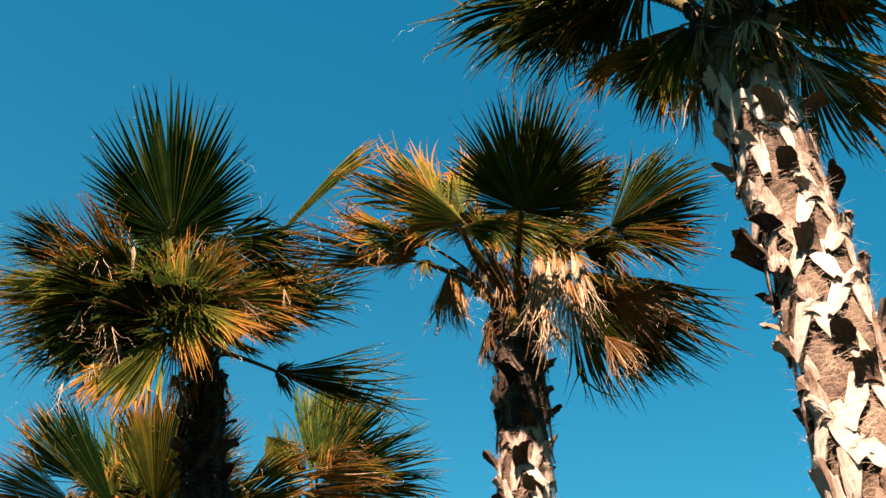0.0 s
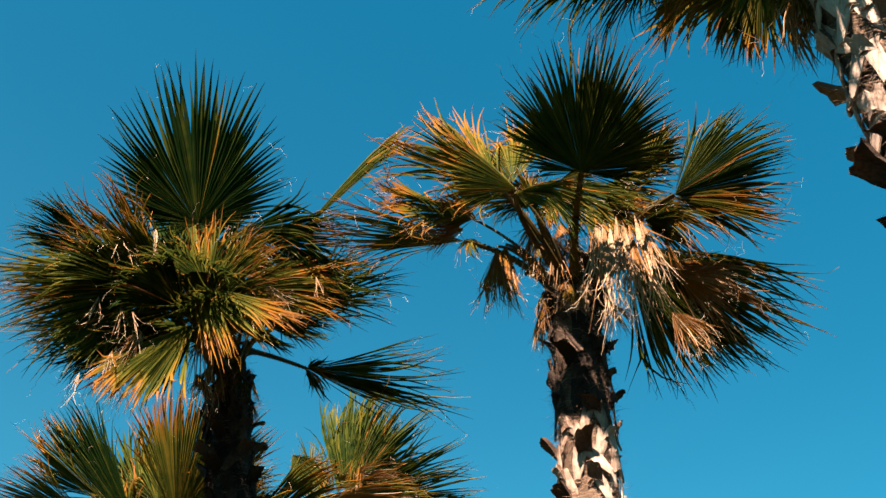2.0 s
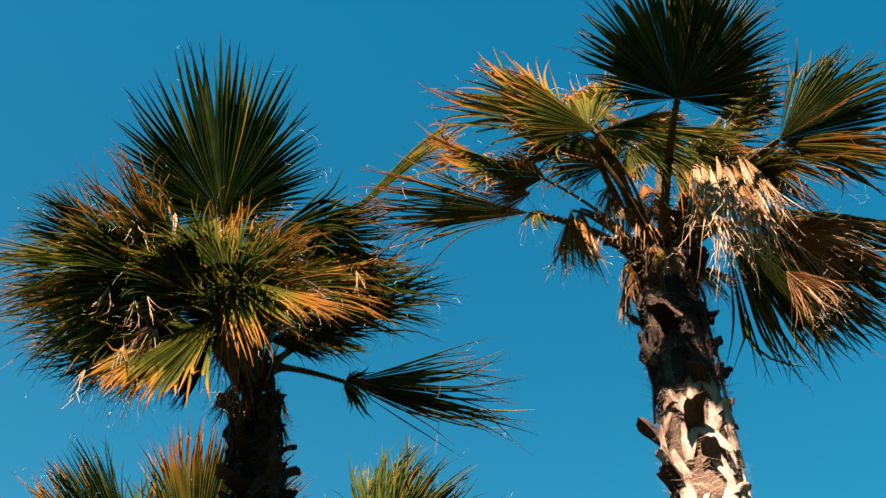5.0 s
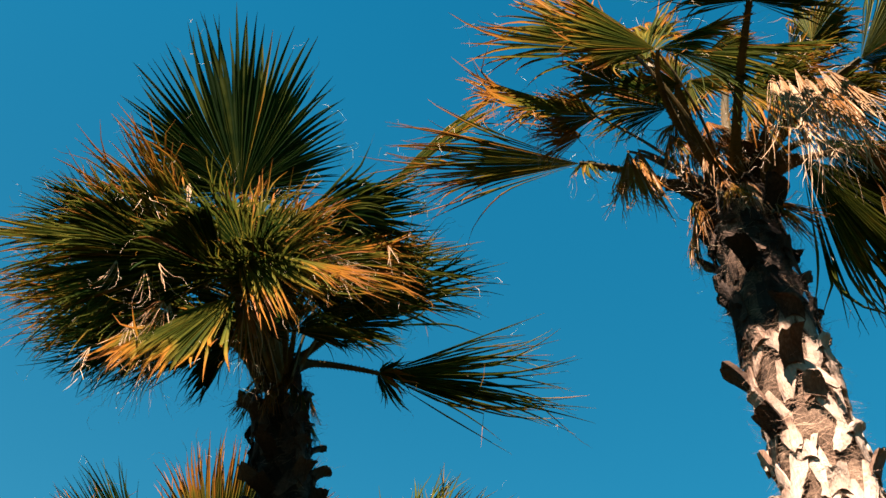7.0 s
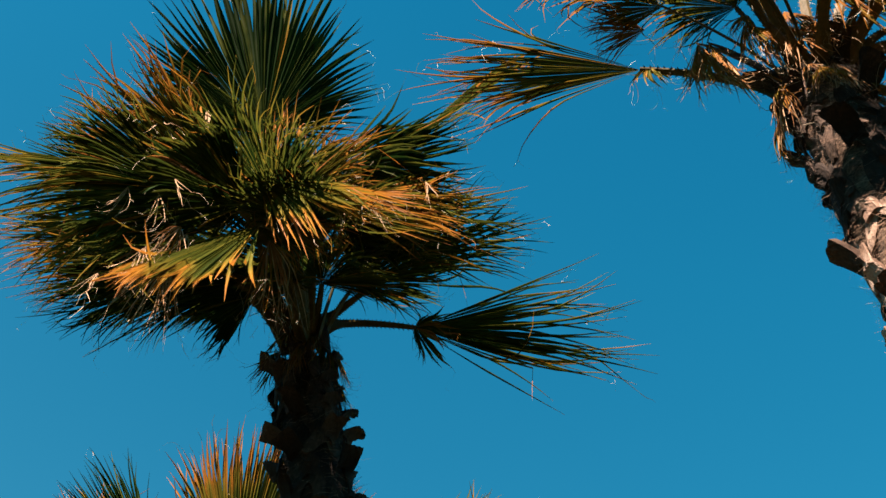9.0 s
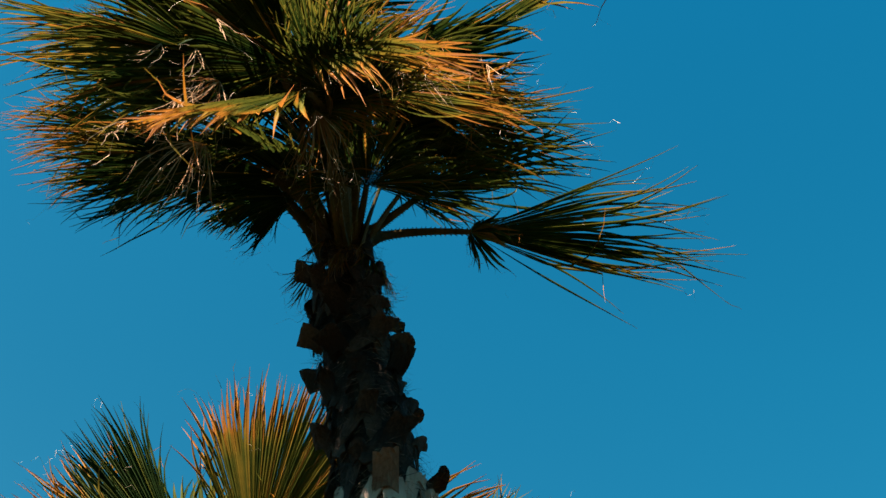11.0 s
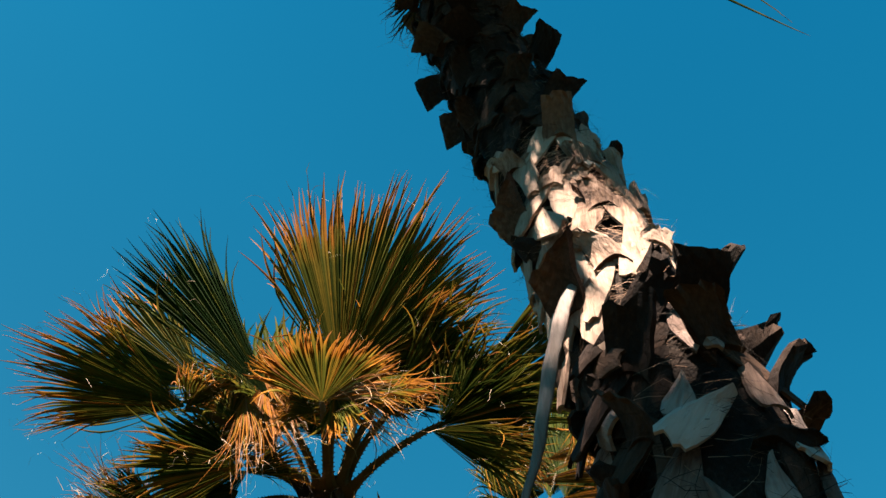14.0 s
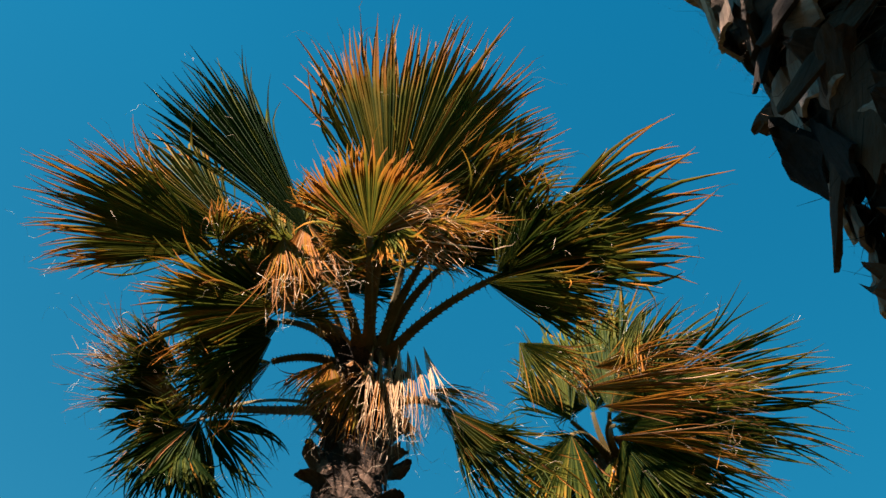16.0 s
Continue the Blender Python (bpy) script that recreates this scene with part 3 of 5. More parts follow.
leaf(palm_a, (1.48, 4.70, 6.34), (1.14, 4.75, 5.94), (-0.17, -0.67, -0.72), 110, 0.46, fused=0.6, ragged=0.13, droop=0.1, segments=64, reach=1.0, sides=0.3, cup=0.15)
leaf(palm_a, (2.06, 4.45, 6.01), (2.42, 4.40, 5.39), (0.00, -0.97, 0.10), 90, 0.54, fused=0.6, ragged=0.15, droop=0.1, segments=80, reach=1.1)
leaf(palm_a, (2.05, 4.30, 5.91), (2.46, 4.20, 5.66), (0.00, -0.97, 0.10), 50, 0.55, fused=0.5, ragged=0.24, droop=0.3, segments=40, reach=1.1)
leaf(palm_a, (1.58, 4.35, 6.21), (1.41, 4.20, 5.55), (-0.20, -0.65, -0.74), 90, 0.25, fused=0.55, ragged=0.2, droop=0.2, segments=50, reach=1.0, stem=False)
leaf(palm_a, (1.73, 4.10, 5.96), (1.64, 3.90, 5.46), (-0.24, -0.64, -0.73), 120, 0.2, fused=0.55, ragged=0.2, droop=0.2, segments=50, reach=1.0, stem=False)
ring_of_leaves(palm_a, 9, 15, 50, 0.75, 0.8, 0.25, skip=(3, 4, 5))
ring_of_leaves(palm_a, 6, 40, 65, 0.7, 1.0, 0.12)
ragged_heart(palm_a, 12)
# Two unseen leaves, added towards the sun to shade the upper trunk.
leaf(palm_a, (1.60, 3.95, 6.35), (1.44, 3.25, 6.25), (0.0, -0.3, 1.0), 200, 0.15, droop=0.15)
leaf(palm_a, (1.85, 3.95, 6.35), (1.88, 3.25, 6.25), (0.0, -0.3, 1.0), 200, 0.15, droop=0.15)

palm_b = palm(0.58, 7.12, 6.0, 22, "fan palm with a withered pale skirt of leaves", girth=1.06, shaded=0.9)
leaf(palm_b, (0.60, 6.00, 6.23), (0.75, 5.45, 6.87), (-0.05, -0.77, -0.64), 205, 0.3, sides=0.45, broken=0.0, cup=0.12, segments=140, fused=0.52, ragged=0.09, droop=0.06, wind=0.04, reach=1.0, threads=30)
leaf(palm_b, (0.10, 6.35, 6.44), (-0.42, 6.30, 7.13), (0.00, -0.97, 0.10), 62, 0.47, fused=0.55, ragged=0.12, droop=0.1, segments=50, reach=1.1, sides=0.2, cup=0.3)
leaf(palm_b, (0.20, 6.30, 6.39), (-0.20, 6.05, 6.67), (0.00, -0.88, 0.42), 130, 0.46, fused=0.6, ragged=0.13, droop=0.12, segments=84, reach=1.05, sides=0.25)
leaf(palm_b, (0.20, 6.25, 6.31), (0.52, 6.00, 6.18), (0.00, -0.97, 0.10), 90, 0.36, fused=0.6, ragged=0.16, droop=0.3, segments=60, reach=1.0)
leaf(palm_b, (0.19, 6.50, 6.63), (0.10, 6.60, 7.33), (-0.06, -0.67, -0.74), 70, 0.46, fused=0.5, ragged=0.2, droop=0.2, segments=40, reach=1.0, stem=False)
leaf(palm_b, (0.27, 6.80, 7.07), (0.14, 6.90, 7.64), (0.00, -0.97, 0.10), 90, 0.5, fused=0.45, ragged=0.25, droop=0.3, segments=40, reach=1.0)
leaf(palm_b, (-0.14, 6.75, 6.57), (-0.76, 6.50, 6.68), (0.00, -0.88, 0.42), 90, 0.58, fused=0.55, ragged=0.28, droop=0.15, segments=70, reach=1.0, sides=0.3)
leaf(palm_b, (-0.17, 7.19, 6.71), (-1.19, 7.10, 6.78), (-0.06, -0.60, -0.80), 34, 0.58, droop=0.06, fused=0.5, sides=0.3, segments=50, reach=1.05, ragged=0.16, threads=16)
leaf(palm_b, (-0.12, 7.19, 6.73), (-0.14, 7.15, 6.49), (-0.07, -0.59, -0.80), 170, 0.3, segments=20, ragged=0.3, fused=0.3, reach=0.8, droop=0.1, stem=False)
leaf(palm_b, (1.25, 6.55, 6.51), (1.99, 6.40, 6.81), (-0.13, -0.77, -0.62), 88, 0.24, fused=0.62, ragged=0.13, droop=0.06, segments=84, reach=1.05, sides=0.25)
leaf(palm_b, (1.24, 6.60, 6.53), (1.84, 6.50, 6.23), (-0.12, -0.77, -0.62), 44, 0.5, fused=0.5, ragged=0.25, droop=0.25, segments=32, reach=1.0)
leaf(palm_b, (1.03, 6.70, 6.58), (1.46, 6.60, 6.13), (-0.10, -0.78, -0.62), 60, 0.52, fused=0.45, ragged=0.28, droop=0.5, segments=40, reach=1.0)
leaf(palm_b, (1.03, 6.75, 6.99), (1.31, 6.60, 7.02), (-0.09, -0.76, -0.65), 120, 0.45, fused=0.45, ragged=0.25, droop=0.3, segments=50, reach=1.0)
leaf(palm_b, (1.03, 6.95, 6.41), (2.05, 7.20, 5.78), (-0.09, -0.80, -0.59), 54, 0.32, fused=0.55, ragged=0.16, droop=0.08, segments=64, reach=1.0, sides=0.2)
leaf(palm_b, (0.95, 7.00, 6.34), (1.49, 7.35, 5.56), (-0.08, -0.81, -0.59), 58, 0.26, fused=0.55, ragged=0.16, droop=0.08, segments=56, reach=1.0, sides=0.2)
dead_leaf(palm_b, (1.18, 6.90, 6.21), (1.76, 7.00, 5.97), (-0.11, -0.81, -0.58), 60, 0.62, fused=0.4, ragged=0.25, droop=0.3, segments=40)
dead_leaf(palm_b, (1.17, 6.85, 5.77), (1.32, 6.80, 5.49), (-0.12, -0.83, -0.54), 80, 0.62, fused=0.3, ragged=0.3, droop=0.5, segments=34, stem=False)
dead_leaf(palm_b, (0.07, 6.94, 6.44), (0.05, 6.80, 5.82), (0.03, -0.80, -0.60), 34, 0.5, fused=0.75, ragged=0.25, segments=44, droop=0.1, reach=0.95, threads=4)
dead_leaf(palm_b, (0.13, 6.96, 6.47), (0.10, 6.85, 5.97), (0.02, -0.80, -0.60), 40, 0.55, fused=0.75, ragged=0.25, segments=34, droop=0.1, reach=0.95, threads=4)
leaf(palm_b, (0.34, 6.45, 6.57), (0.86, 6.20, 6.23), (0.00, -0.97, 0.10), 70, 0.16, fused=0.6, ragged=0.14, droop=0.15, segments=70, reach=1.05)
leaf(palm_b, (0.66, 6.80, 6.77), (1.02, 6.60, 6.18), (0.00, -0.97, 0.10), 70, 0.5, fused=0.45, ragged=0.28, droop=0.4, segments=44, reach=1.0)
dead_leaf(palm_b, (0.72, 6.38, 6.21), (0.63, 6.25, 5.50), (-0.06, -0.79, -0.61), 14, 0.8, segments=13, fused=0.35, droop=0.3, wind=0.0, ragged=0.3, sides=0.1, threads=4, reach=1.0, broken=0.05, stem=False)
dead_leaf(palm_b, (0.74, 6.35, 6.14), (0.68, 6.21, 5.28), (-0.06, -0.79, -0.61), 14, 0.7, segments=13, fused=0.35, droop=0.3, wind=0.0, ragged=0.3, sides=0.1, threads=4, reach=1.0, broken=0.05, stem=False)
dead_leaf(palm_b, (0.78, 6.38, 6.13), (0.73, 6.17, 5.36), (-0.07, -0.79, -0.61), 14, 0.9, segments=13, fused=0.35, droop=0.3, wind=0.0, ragged=0.3, sides=0.1, threads=4, reach=1.0, broken=0.05, stem=False)
dead_leaf(palm_b, (0.82, 6.35, 6.18), (0.80, 6.25, 5.24), (-0.07, -0.79, -0.61), 14, 0.74, segments=13, fused=0.35, droop=0.3, wind=0.0, ragged=0.3, sides=0.1, threads=4, reach=1.0, broken=0.05, stem=False)
dead_leaf(palm_b, (0.86, 6.38, 6.16), (0.85, 6.21, 5.34), (-0.08, -0.79, -0.61), 14, 0.8, segments=13, fused=0.35, droop=0.3, wind=0.0, ragged=0.3, sides=0.1, threads=4, reach=1.0, broken=0.05, stem=False)
dead_leaf(palm_b, (0.89, 6.35, 6.10), (0.91, 6.17, 5.23), (-0.08, -0.79, -0.61), 14, 0.7, segments=13, fused=0.35, droop=0.3, wind=0.0, ragged=0.3, sides=0.1, threads=4, reach=1.0, broken=0.05, stem=False)
dead_leaf(palm_b, (0.94, 6.38, 6.20), (0.99, 6.25, 5.40), (-0.09, -0.79, -0.61), 14, 0.9, segments=13, fused=0.35, droop=0.3, wind=0.0, ragged=0.3, sides=0.1, threads=4, reach=1.0, broken=0.05, stem=False)
dead_leaf(palm_b, (0.96, 6.35, 6.14), (1.06, 6.21, 5.52), (-0.09, -0.79, -0.61), 14, 0.74, segments=13, fused=0.35, droop=0.3, wind=0.0, ragged=0.3, sides=0.1, threads=4, reach=1.0, broken=0.05, stem=False)
dead_leaf(palm_b, (0.83, 6.38, 6.13), (0.79, 6.17, 5.53), (-0.08, -0.79, -0.61), 14, 0.8, segments=13, fused=0.35, droop=0.3, wind=0.0, ragged=0.3, sides=0.1, threads=4, reach=1.0, broken=0.05, stem=False)
leaf(palm_b, (0.35, 7.0, 6.9), (0.0, 6.7, 6.9), (0.0, -0.3, 0.95), 160, 0.3, droop=0.3)
leaf(palm_b, (0.85, 7.0, 6.95), (1.2, 6.7, 6.95), (0.0, -0.3, 0.95), 160, 0.3, droop=0.3)
dead_leaf(palm_b, (0.30, 6.90, 6.50), (0.35, 6.85, 6.21), (-0.00, -0.80, -0.61), 70, 0.5, segments=30, stem=False)
dead_leaf(palm_b, (0.44, 6.90, 6.49), (0.47, 6.85, 6.15), (-0.02, -0.80, -0.61), 70, 0.56, segments=30, stem=False)
dead_leaf(palm_b, (0.56, 6.90, 6.46), (0.59, 6.85, 6.20), (-0.04, -0.80, -0.60), 70, 0.52, segments=30, stem=False)
dead_leaf(palm_b, (0.34, 6.90, 6.60), (0.27, 6.85, 6.38), (-0.01, -0.79, -0.61), 70, 0.45, segments=30, stem=False)
dead_leaf(palm_b, (0.51, 6.90, 6.59), (0.54, 6.85, 6.35), (-0.03, -0.79, -0.61), 70, 0.6, segments=30, stem=False)
leaf(palm_b, (0.34, 6.60, 6.52), (0.19, 6.50, 6.71), (-0.01, -0.78, -0.63), 140, 0.45, fused=0.55, ragged=0.2, droop=0.3, segments=48, reach=1.0, broken=0.08, stem=False)
leaf(palm_b, (0.43, 6.70, 6.70), (0.54, 6.60, 6.41), (-0.02, -0.77, -0.63), 150, 0.4, fused=0.55, ragged=0.2, droop=0.3, segments=48, reach=1.0, broken=0.08, stem=False)
leaf(palm_b, (-0.07, 6.80, 6.59), (-0.40, 6.70, 6.63), (0.04, -0.78, -0.62), 90, 0.5, fused=0.55, ragged=0.2, droop=0.3, segments=48, reach=1.0, broken=0.08, stem=False)
leaf(palm_b, (0.82, 6.60, 6.50), (1.04, 6.50, 6.36), (-0.07, -0.78, -0.62), 120, 0.42, fused=0.55, ragged=0.2, droop=0.3, segments=48, reach=1.0, broken=0.08, stem=False)
leaf(palm_b, (1.06, 6.70, 6.42), (1.33, 6.60, 6.38), (-0.10, -0.79, -0.61), 120, 0.3, fused=0.55, ragged=0.2, droop=0.3, segments=48, reach=1.0, broken=0.08, stem=False)
leaf(palm_b, (0.02, 6.60, 6.57), (-0.22, 6.50, 6.74), (-0.03, -0.68, -0.73), 120, 0.5, fused=0.55, ragged=0.2, droop=0.3, segments=48, reach=1.0, broken=0.08, stem=False)
leaf(palm_b, (0.50, 6.50, 6.63), (0.70, 6.40, 6.40), (-0.10, -0.66, -0.74), 120, 0.35, fused=0.55, ragged=0.2, droop=0.3, segments=48, reach=1.0, broken=0.08, stem=False)
dead_leaf(palm_b, (1.25, 6.90, 6.11), (1.58, 6.90, 5.91), (-0.12, -0.81, -0.57), 90, 0.58, fused=0.55, ragged=0.2, droop=0.3, segments=48, reach=1.0, broken=0.08, stem=False)
dead_leaf(palm_b, (-0.16, 6.90, 6.57), (-0.44, 6.80, 6.50), (0.05, -0.79, -0.61), 80, 0.6, fused=0.55, ragged=0.2, droop=0.3, segments=48, reach=1.0, broken=0.08, stem=False)
leaf(palm_b, (0.32, 6.70, 7.15), (0.33, 6.70, 7.50), (-0.01, -0.75, -0.67), 100, 0.5, fused=0.55, ragged=0.2, droop=0.3, segments=48, reach=1.0, broken=0.08, stem=False)
leaf(palm_b, (1.09, 6.60, 6.81), (1.32, 6.50, 7.15), (-0.10, -0.76, -0.64), 100, 0.4, fused=0.55, ragged=0.2, droop=0.3, segments=48, reach=1.0, broken=0.08, stem=False)
leaf(palm_b, (1.07, 7.05, 6.32), (1.76, 7.30, 5.73), (-0.10, -0.81, -0.58), 60, 0.1, fused=0.7, ragged=0.13, droop=0.05, segments=60, reach=1.0, stem=False)
ragged_heart(palm_b, 14, low=0.05, high=0.35, size=0.26, age=0.55)

palm_c = palm(-2.275, 8.97, 6.6, 33, "tall fan palm with a dense windblown crown", (1.2, 0.0), girth=1.12, shaded=1.68, petals=3.95, strap=1.08, bend=0.065)
leaf(palm_c, (-2.35, 7.70, 7.42), (-2.38, 7.02, 8.63), (0.27, -0.72, -0.64), 220, -0.02, sides=0.64, broken=0.0, cup=0.12, segments=120, fused=0.5, ragged=0.07, droop=0.05, wind=0.03, reach=1.0, threads=40, arch=0.05)
leaf(palm_c, (-2.44, 7.75, 6.78), (-3.47, 7.00, 6.57), (0.00, -0.97, 0.10), 80, 0.26, fused=0.55, ragged=0.13, droop=0.12, segments=90, sides=0.3, reach=1.05)
leaf(palm_c, (-2.37, 7.70, 6.59), (-3.11, 7.00, 7.11), (0.27, -0.59, -0.77), 48, 0.5, fused=0.66, ragged=0.15, droop=0.2, segments=64, sides=0.2, reach=1.0)
leaf(palm_c, (-2.30, 7.60, 6.50), (-2.67, 7.15, 6.44), (0.26, -0.58, -0.77), 120, 0.06, fused=0.75, ragged=0.12, droop=0.5, segments=60, reach=1.0, broken=0.12, threads=20)
leaf(palm_c, (-2.50, 7.85, 6.69), (-3.12, 7.30, 6.24), (0.00, -0.97, 0.10), 50, 0.14, fused=0.62, ragged=0.16, droop=0.2, segments=60, reach=1.0, broken=0.08)
leaf(palm_c, (-2.70, 8.20, 6.81), (-3.79, 7.95, 6.68), (0.30, -0.65, -0.70), 30, 0.44, fused=0.62, ragged=0.13, droop=0.08, segments=60, reach=1.0, sides=0.3)
# Next three: darkest green, standing in for shade low in the crown.
leaf(palm_c, (-2.69, 8.25, 6.75), (-3.62, 8.05, 6.50), (0.30, -0.66, -0.69), 36, 0.0, fused=0.64, ragged=0.13, droop=0.12, segments=60, reach=1.0)
leaf(palm_c, (-2.55, 8.30, 6.74), (-3.01, 7.90, 6.18), (0.27, -0.63, -0.73), 44, -0.03, fused=0.64, ragged=0.15, droop=0.25, segments=60, reach=1.0)
leaf(palm_c, (-2.51, 8.50, 6.85), (-2.69, 8.20, 6.31), (0.26, -0.64, -0.72), 60, -0.03, fused=0.64, ragged=0.15, droop=0.25, segments=50, reach=1.0)
leaf(palm_c, (-2.24, 7.60, 6.71), (-1.51, 7.35, 6.21), (0.00, -0.88, 0.42), 80, 0.45, fused=0.55, ragged=0.15, droop=0.25, segments=60, reach=1.0, sides=0.25, stem=False)
leaf(palm_c, (-2.23, 7.68, 6.40), (-2.65, 7.35, 5.66), (0.00, -0.93, 0.36), 60, 0.43, fused=0.7, ragged=0.1, droop=0.08, segments=44, cup=0.12, reach=1.05, sides=0.1, broken=0.05, arch=0.05)
leaf(palm_c, (-2.34, 7.95, 6.62), (-2.07, 7.70, 7.16), (0.25, -0.59, -0.77), 80, 0.46, fused=0.6, ragged=0.14, droop=0.15, segments=60, cup=0.1, reach=1.0, sides=0.15, stem=False)
leaf(palm_c, (-2.30, 7.90, 6.64), (-1.77, 7.75, 6.53), (0.00, -0.97, 0.10), 70, 0.42, broken=0.3, fused=0.4, ragged=0.28, droop=0.7, segments=46, reach=1.0)
leaf(palm_c, (-2.15, 7.70, 6.55), (-2.09, 7.45, 7.34), (0.00, -0.97, 0.10), 90, 0.42, fused=0.5, ragged=0.2, droop=0.3, segments=70, reach=1.0, sides=0.35)
leaf(palm_c, (-2.14, 7.80, 6.52), (-1.89, 7.70, 7.12), (0.00, -0.97, 0.10), 90, 0.36, fused=0.5, ragged=0.24, droop=0.4, segments=60, reach=1.0)
leaf(palm_c, (-2.08, 7.90, 6.85), (-1.29, 8.00, 7.23), (0.00, -0.97, 0.10), 70, 0.46, fused=0.55, ragged=0.2, droop=0.35, segments=64, reach=1.05, sides=0.35)
leaf(palm_c, (-2.09, 8.05, 6.98), (-1.31, 8.00, 7.34), (0.00, -0.97, 0.10), 60, 0.44, fused=0.55, ragged=0.2, droop=0.35, segments=56, reach=1.0)
leaf(palm_c, (-2.06, 8.20, 7.10), (-1.41, 8.10, 7.00), (0.20, -0.61, -0.77), 60, 0.08, fused=0.6, ragged=0.16, droop=0.2, segments=80, reach=1.0, sides=0.35)
leaf(palm_c, (-2.03, 8.30, 7.21), (-0.85, 8.40, 7.26), (0.23, -0.77, -0.60), 46, 0.18, fused=0.55, ragged=0.16, droop=0.1, segments=50, reach=1.0)
leaf(palm_c, (-1.80, 8.75, 7.19), (-0.91, 8.65, 7.71), (0.08, -0.50, -0.86), 52, 0.2, fused=0.5, ragged=0.2, droop=0.12, segments=50, reach=1.05, stalk=0.45, bow=0.0)
leaf(palm_c, (-1.93, 8.20, 7.67), (-1.17, 8.00, 7.12), (0.09, -0.40, -0.91), 76, 0.06, fused=0.6, ragged=0.18, droop=0.2, segments=80, reach=1.0, sides=0.3)
leaf(palm_c, (-2.17, 8.35, 7.89), (-1.58, 8.10, 6.93), (0.13, -0.41, -0.90), 110, 0.06, fused=0.6, ragged=0.2, droop=0.2, segments=60, reach=1.0)
leaf(palm_c, (-1.62, 8.10, 7.57), (-0.85, 8.05, 8.90), (0.00, -0.55, 0.83), 17, 0.42, fused=0.8, segments=28, reach=1.0, droop=0.08, ragged=0.1, cup=0.5)
leaf(palm_c, (-1.55, 8.72, 6.66), (-0.39, 8.65, 6.30), (0.04, -0.54, -0.84), 44, 0.26, sides=0.3, reach=1.05, stalk=0.42, bow=0.0, droop=0.05, wind=0.06, broken=0.0, segments=48, ragged=0.2, fused=0.42, threads=14)
leaf(palm_c, (-1.55, 8.72, 6.66), (-1.41, 8.68, 6.47), (0.04, -0.54, -0.84), 250, 0.16, segments=36, ragged=0.4, fused=0.3, stalk=0.42, bow=0.0, reach=1.3, stem=False)
leaf(palm_c, (-2.42, 8.10, 7.31), (-2.64, 8.10, 8.22), (0.27, -0.75, -0.61), 190, 0.12, fused=0.6, ragged=0.2, droop=0.2, segments=60, reach=1.0)
# Three more in darkest green, in place of the crown's shade.
leaf(palm_c, (-2.77, 8.30, 6.85), (-3.21, 7.90, 6.23), (0.24, -0.45, -0.86), 44, -0.03, fused=0.66, ragged=0.15, droop=0.2, segments=70, reach=1.0)
leaf(palm_c, (-2.67, 8.60, 7.03), (-3.00, 8.40, 6.76), (0.22, -0.48, -0.85), 90, -0.03, fused=0.66, ragged=0.15, droop=0.3, segments=60, reach=1.0)
leaf(palm_c, (-2.83, 8.30, 7.19), (-3.58, 8.10, 6.78), (0.24, -0.43, -0.87), 44, -0.03, fused=0.66, ragged=0.13, droop=0.12, segments=70, reach=1.0)
# Two front leaves, added so that their shadow falls on the upper trunk.
leaf(palm_c, (-2.27, 7.9, 6.95), (-2.35, 7.12, 6.78), (0.0, -0.1, 1.0), 95, 0.12, droop=0.15)
leaf(palm_c, (-2.05, 7.95, 6.75), (-2.0, 7.32, 6.53), (0.1, -0.1, 1.0), 100, 0.16, droop=0.15)
leaf(palm_c, (-2.42, 8.55, 6.95), (-2.75, 8.0, 6.75), (0.0, -0.4, 0.9), 170, 0.1, droop=0.2)
leaf(palm_c, (-2.1, 8.5, 6.9), (-2.0, 7.9, 6.7), (0.0, -0.4, 0.9), 170, 0.1, droop=0.2)
leaf(palm_c, (-2.3, 8.6, 7.2), (-2.5, 7.9, 7.3), (0.0, -0.4, 0.9), 170, 0.1, droop=0.2)
leaf(palm_c, (-1.95, 8.7, 7.1), (-1.5, 8.3, 7.1), (0.0, -0.4, 0.9), 170, 0.1, droop=0.2)
dead_leaf(palm_c, (-2.77, 7.90, 6.39), (-2.74, 7.60, 5.84), (0.33, -0.77, -0.54), 60, 0.7, segments=26, fused=0.12, ragged=0.35, droop=0.9, stem=False)
dead_leaf(palm_c, (-2.57, 7.50, 6.20), (-2.61, 7.40, 5.89), (0.31, -0.59, -0.75), 80, 0.66, segments=14, fused=0.1, ragged=0.4, droop=0.8, stem=False)
dead_leaf(palm_c, (-2.21, 7.80, 6.43), (-2.12, 7.80, 5.95), (0.24, -0.61, -0.75), 50, 0.6, segments=24, fused=0.2, ragged=0.3, droop=0.9, stem=False)
dead_leaf(palm_c, (-1.75, 7.80, 6.83), (-1.54, 7.80, 6.63), (0.17, -0.59, -0.79), 60, 0.8, segments=14, fused=0.1, ragged=0.4, droop=0.7, stem=False)
leaf(palm_c, (-3.09, 8.00, 7.36), (-3.85, 7.70, 7.47), (0.28, -0.38, -0.88), 60, 0.08, fused=0.66, ragged=0.13, droop=0.12, segments=80, reach=1.0, sides=0.3)
leaf(palm_c, (-3.20, 8.20, 7.18), (-3.94, 7.95, 6.99), (0.30, -0.41, -0.86), 36, 0.4, fused=0.62, ragged=0.13, droop=0.08, segments=64, reach=1.0, sides=0.3)
leaf(palm_c, (-2.70, 7.80, 6.71), (-3.16, 7.50, 6.56), (0.24, -0.40, -0.89), 110, 0.1, fused=0.7, ragged=0.13, droop=0.2, segments=60, reach=1.0, stem=False)
